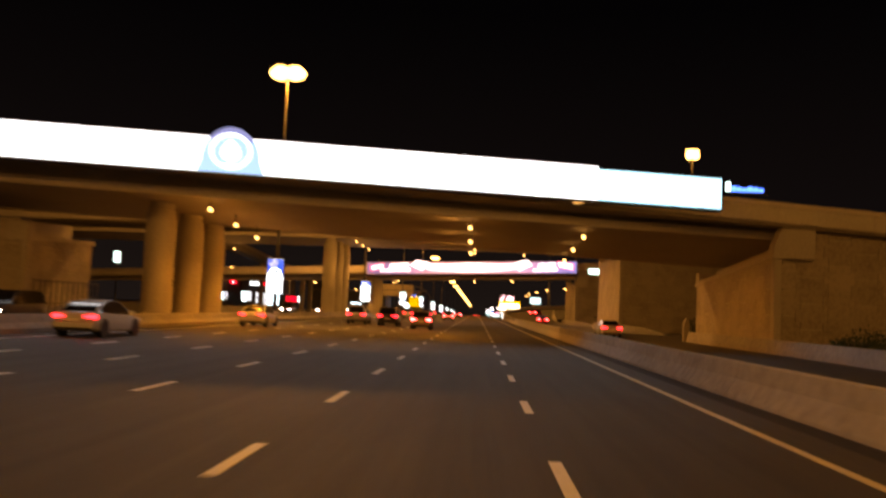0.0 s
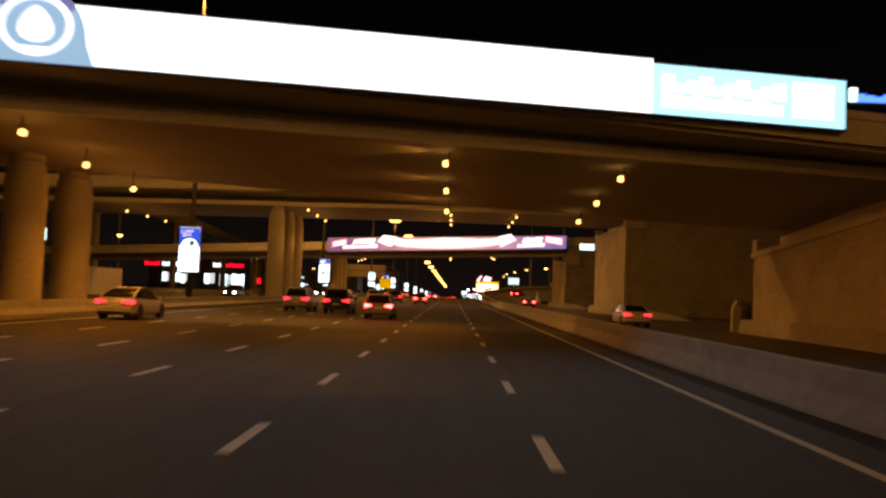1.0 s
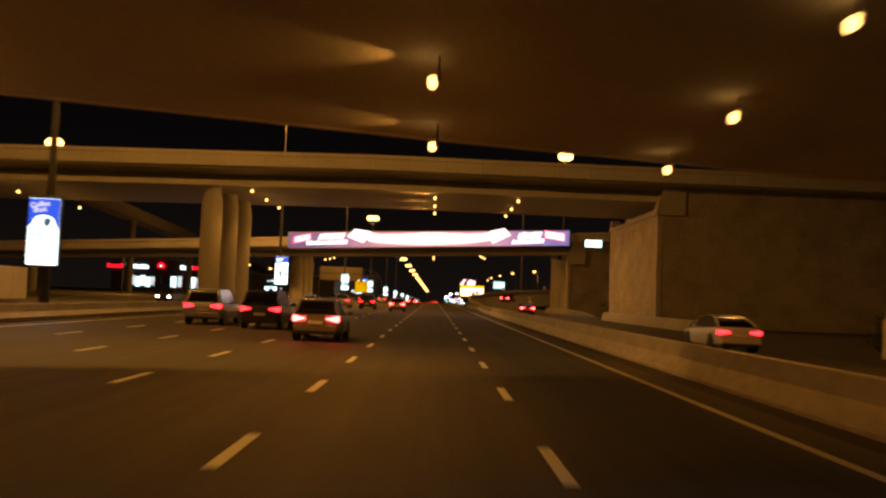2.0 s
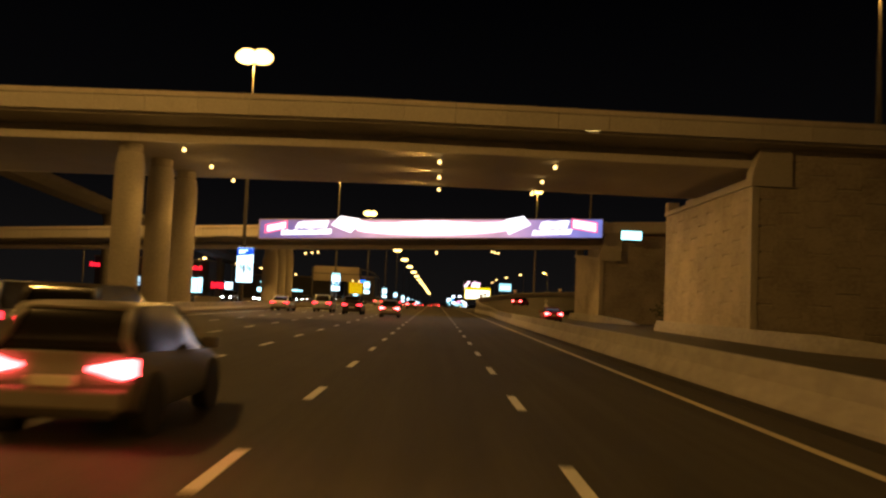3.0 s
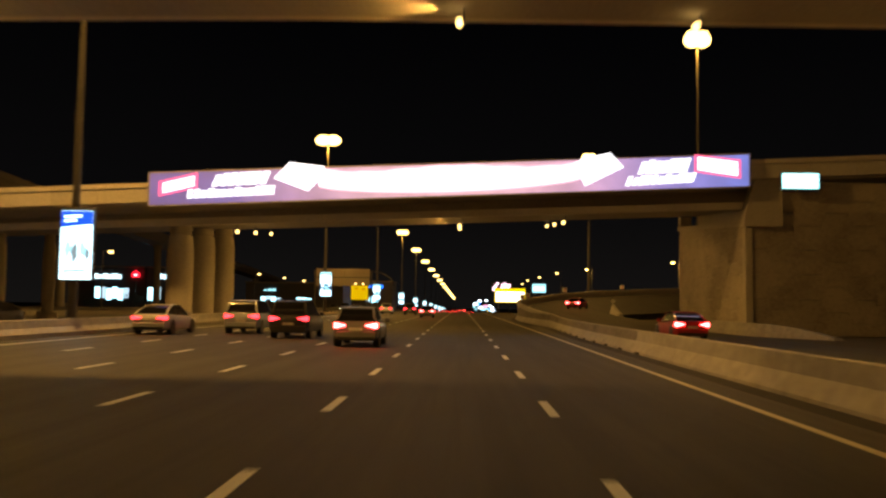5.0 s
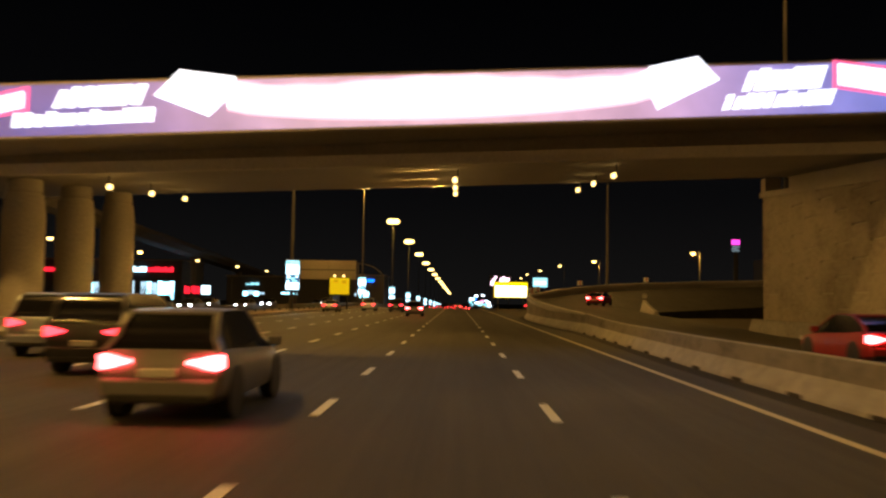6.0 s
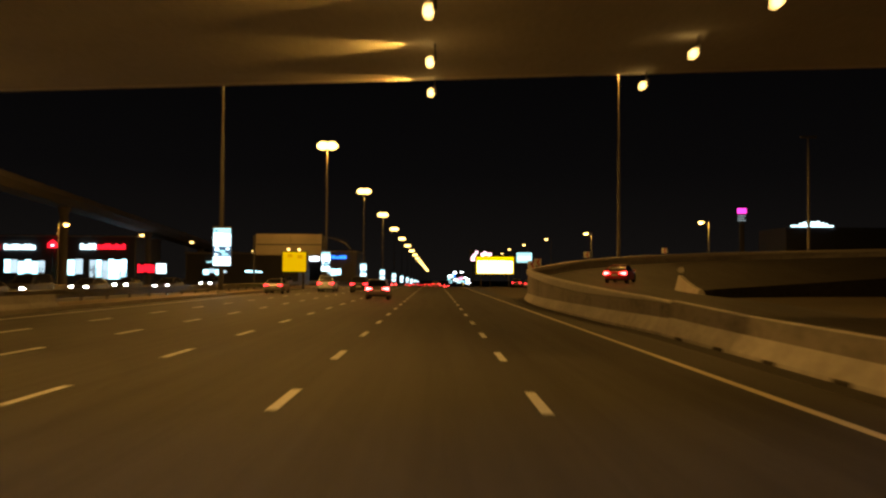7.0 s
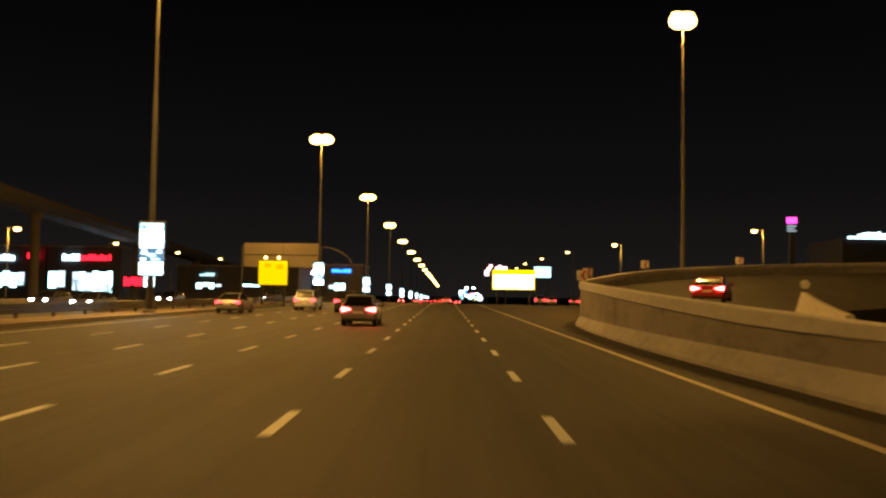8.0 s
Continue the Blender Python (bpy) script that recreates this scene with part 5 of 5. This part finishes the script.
def shop(label, x0, x1, y, height, windows, signs):
    t = thing("shop_building", label, "shop", (0, 0, 0), group="shops along the motorway")
    part("shop_wall", soft_box(x0, x1, y, y + 25, down(y + 25) - 0.2, height, 0.1), SHOP_WALL, t)
    part("roof_edge", soft_box(x0 - 0.3, x1 + 0.3, y - 0.3, y + 25.3, height, height + 0.5, 0.05), PLASTER, t)
    r = random.Random(int(-x0))
    for a, b, z0, z1 in windows:
        n = max(1, round((b - a) / 2.1))
        for k in range(n):
            u, v = a + (b - a) * k / n, a + (b - a) * (k + 1) / n
            top = z1 - r.choice((0, 0, 0.3, 0.6))
            w = part("window", soft_box(u + 0.05, v - 0.05, y - 0.16, y - 0.02, z0 - 0.1, top + 0.1, 0.03, 1), DARK_STEEL, t)
            part("pane", soft_box(u + 0.1, v - 0.1, y - 0.18, y - 0.165, z0 + r.choice((0, 0.3, 0.6)), top, 0.004, 1), r.choice((SHOP_LIGHT, SHOP_LIGHT, SHOP_DIM)), w, "lit shop window")
    for a, b, z0, z1, mat, n in signs:
        for k in range(n):
            u, v = a + (b - a) * k / n, a + (b - a) * (k + 1) / n
            part("sign_letter_bar", soft_box(u + 0.14, v - 0.14, y - 0.4, y - 0.05, z0, z1 - r.choice((0, 0, 0.35)), 0.05, 1), mat, t)


shop("dark-clad shop with a white lit sign and bright windows", -141, -116, 410, 13.5, ((-134.6, -121.8, 1.6, 6.3),), ((-134.8, -124.8, 9.4, 11.1, AD_WHITE, 8), (-143, -136, 9.4, 11.1, AD_RED, 5)))
shop("dark-clad shop with white and red lit signs and tall bright windows", -115.6, -94, 410, 13.5, ((-115, -110, 1.6, 6.6), (-108, -96.3, 0.4, 6.6)), ((-111.1, -106, 9.6, 11.4, AD_WHITE, 4), (-105.8, -96.8, 9.7, 11.4, AD_RED, 8)))
icon = thing("shop_emblem", "glowing red house-shaped shop emblem on a pole", "sign", (-119.2, 409.0, 0))
bm = bmesh.new()
hexa = [(-1.5, 10.0), (1.5, 10.0), (1.5, 11.4), (0, 12.5), (-1.5, 11.4)]
a, b = [bm.verts.new((px, -0.2, pz)) for px, pz in hexa], [bm.verts.new((px, 0.2, pz)) for px, pz in hexa]
bm.faces.new(a)
bm.faces.new(b[::-1])
for k in range(5):
    bm.faces.new((a[k], b[k], b[(k + 1) % 5], a[(k + 1) % 5]))
part("emblem_board", bm, AD_RED, icon, "glowing red board")
part("emblem_bar", soft_box(-0.5, 0.5, -0.26, -0.21, 10.5, 11.0, 0.02, 1), AD_WHITE, icon)
bm = bmesh.new()
tube(bm, [((0, 0, -1.8), 0.25), ((0, 0, 9.95), 0.22)], 10)
part("emblem_pole", bm, DARK_STEEL, icon)
hoarding("red and white lit shop board", -87.8, 408, 2.05, 9.0, 3.4, DARK_STEEL, bars=((0.64, 0.98, 0.06, 0.94),), bar_mat=AD_WHITE)
hoarding("red lettered shop board beside a white panel", -89.5, 407.4, 2.2, 5.4, 3.1, plain("board_black", (0.02, 0.02, 0.022), 0.5), bars=((0.02, 0.17, 0.08, 0.92), (0.21, 0.36, 0.08, 0.8), (0.40, 0.55, 0.2, 0.92), (0.59, 0.76, 0.08, 0.92), (0.81, 0.97, 0.1, 0.85)), bar_mat=AD_RED)
shop("low dark shop row with small lit windows", -84, -46, 430, 9.0, ((-78, -70, 2.0, 4.0), (-64, -58, 2.2, 3.8)), ((-77, -72, 6.0, 6.8, AD_TEAL, 3),))
shop("far dark shop with a long white lit sign", -82, -60, 610, 13.0, ((-80, -72, 1.5, 4.0),), ((-76, -63.5, 10.2, 12.4, AD_GLARE, 7),))
shop("dark shop row with a blue lit sign", -44, -30, 470, 11.0, ((-42, -36, 2.0, 4.5),), ((-41, -34, 8.5, 9.6, NEON_BLUE, 5),))


# ---- gore nose, curve signs ----
NOSE = surface("white_painted_concrete", (0.45, 0.44, 0.42), (0.66, 0.65, 0.63), 0.8, 0.8, 8, 0.1)
nose = thing("gore_nose", "pale concrete gore nose with a round white marker", "barrier", (19.4, 206.0, 0.85))
bm = bmesh.new()
loft(bm, [[(-0.3, yy, -0.6), (0.7, yy, -0.6), (0.34, yy, h), (0.06, yy, h)] for yy, h in ((0.9, 0.04), (2.2, 0.22), (4.4, 0.66), (5.6, 1.0), (6.2, 1.14), (6.6, 0.4))])
part("nose_block", bm, NOSE, nose, "chalky white painted concrete")
bm = bmesh.new()
tube(bm, [((0, 0, -0.03), 0.25), ((0, 0, 0.03), 0.25)], 20)
bm.transform(pose(0.2, 6.0, 1.55, 90, 0, 0))
part("round_marker", bm, PLATE, nose, "round white marker")
bm = bmesh.new()
tube(bm, [((0.2, 6.06, 1.0), 0.03), ((0.2, 6.06, 1.6), 0.03)], 6)
part("marker_post", bm, STEEL, nose)
CHEVRON_RED = plain("chevron_red", (0.5, 0.03, 0.03), 0.4)
for x, y, z in ((16.0, 234.2, 4.15), (26.4, 242.2, 4.9), (9.2, 221.2, 3.1), (8.2, 217.2, 2.85)):
    c = thing("chevron_sign", "small white and red chevron sign on the ramp wall", "road sign", (x, y - 0.4, z))
    part("sign_plate", soft_box(-0.32, 0.32, -0.02, 0.02, -0.30, 0.30, 0.015, 1), PLATE, c)
    for s in (-1, 1):
        bm = bmesh.new()
        box(bm, -0.06, 0.06, -0.03, -0.022, -0.22, 0.22, pose(0, 0, 0, 0, 28 * s, 0) @ pose(0, 0, 0.13 * s))
        part("chevron_bar", bm, CHEVRON_RED, c)
    bm = bmesh.new()
    tube(bm, [((0, 0.05, -1.3), 0.03), ((0, 0.05, 0.3), 0.03)], 6)
    part("sign_post", bm, STEEL, c)


# ---- planting ----
def shrub(x, y, h, spread, label, trunk=0.0, seed=1):
    r = random.Random(seed)
    t = thing("shrub" if not trunk else "tree", label, "shrub" if not trunk else "tree", (x, y, down(y)))
    bm = bmesh.new()
    for k in range(5):
        a, rr = r.uniform(0, 6.28), spread * r.uniform(0.1, 0.45)
        tube(bm, [((0, 0, -0.1), 0.05 + 0.05 * bool(trunk)), ((rr * 0.3 * math.cos(a), rr * 0.3 * math.sin(a), trunk + h * 0.3), 0.04), ((rr * math.cos(a), rr * math.sin(a), trunk + h * 0.75), 0.015)], 5)
    part("trunk", bm, BARK, t)
    bm = bmesh.new()
    lumps = [(r.uniform(-1, 1) * spread * 0.7, r.uniform(-1, 1) * spread * 0.7, trunk + h * r.uniform(0.25, 0.85), r.uniform(0.25, 0.5) * spread) for _ in range(16)]
    for k in range(1500):
        lx, ly, lz, lr = lumps[k % len(lumps)]
        v = Vector((r.gauss(0, 1), r.gauss(0, 1), r.gauss(0, 0.8)))
        v = v.normalized() * lr * r.uniform(0.5, 1.05)
        c = Vector((lx, ly, max(0.05, lz + v.z))) + Vector((v.x, v.y, 0))
        s = r.uniform(0.06, 0.13)
        q = Euler((r.uniform(0, 6), r.uniform(0, 6), r.uniform(0, 6))).to_matrix()
        bm.faces.new([bm.verts.new(c + q @ Vector(p)) for p in ((-s, 0, 0), (0, -s * 0.5, 0), (s, 0, s * 0.3), (0, s * 0.5, 0))])
    part("crown", bm, LEAF, t)


end_post = thing("barrier_end_post", "gabled pale concrete post at the barrier's end", "post", (18.5, 74.0, 0.0))
bm = bmesh.new()
loft(bm, [[(-0.27, yy, -0.1), (0.27, yy, -0.1), (0.27, yy, 1.45), (0.0, yy, 1.95), (-0.27, yy, 1.45)] for yy in (-0.2, 0.2)])
part("post_body", bm, CONCRETE, end_post)
shrub(20.8, 46.0, 1.3, 1.6, "low dark shrub behind the toe barrier", seed=12)
shrub(21.4, 42.0, 1.2, 1.8, "low dark shrub behind the toe barrier", seed=13)
shrub(20.9, 77.5, 1.7, 1.7, "dark leafy shrub beside the abutment's far end", seed=14)
shrub(21.3, 138.2, 2.0, 2.4, "dark leafy shrub beside the abutment's foot", seed=3)
shrub(24.6, 139.5, 2.2, 2.2, "dark leafy shrub beside the abutment's foot", seed=4)
shrub(-112.5, 398, 4.2, 3.4, "dark leafy tree before the shop windows", 1.2, 8)
shrub(-90, 392, 3.6, 3.0, "dark leafy tree beside the service road", 1.2, 9)
shrub(-130, 395, 3.4, 3.6, "dark leafy tree beside the service road", 0.8, 10)
shrub(-104, 404, 5.5, 4.0, "dark leafy tree before the shop windows", 1.6, 6)
shrub(-118, 404, 4.5, 3.0, "dark leafy tree before the shop windows", 1.6, 7)
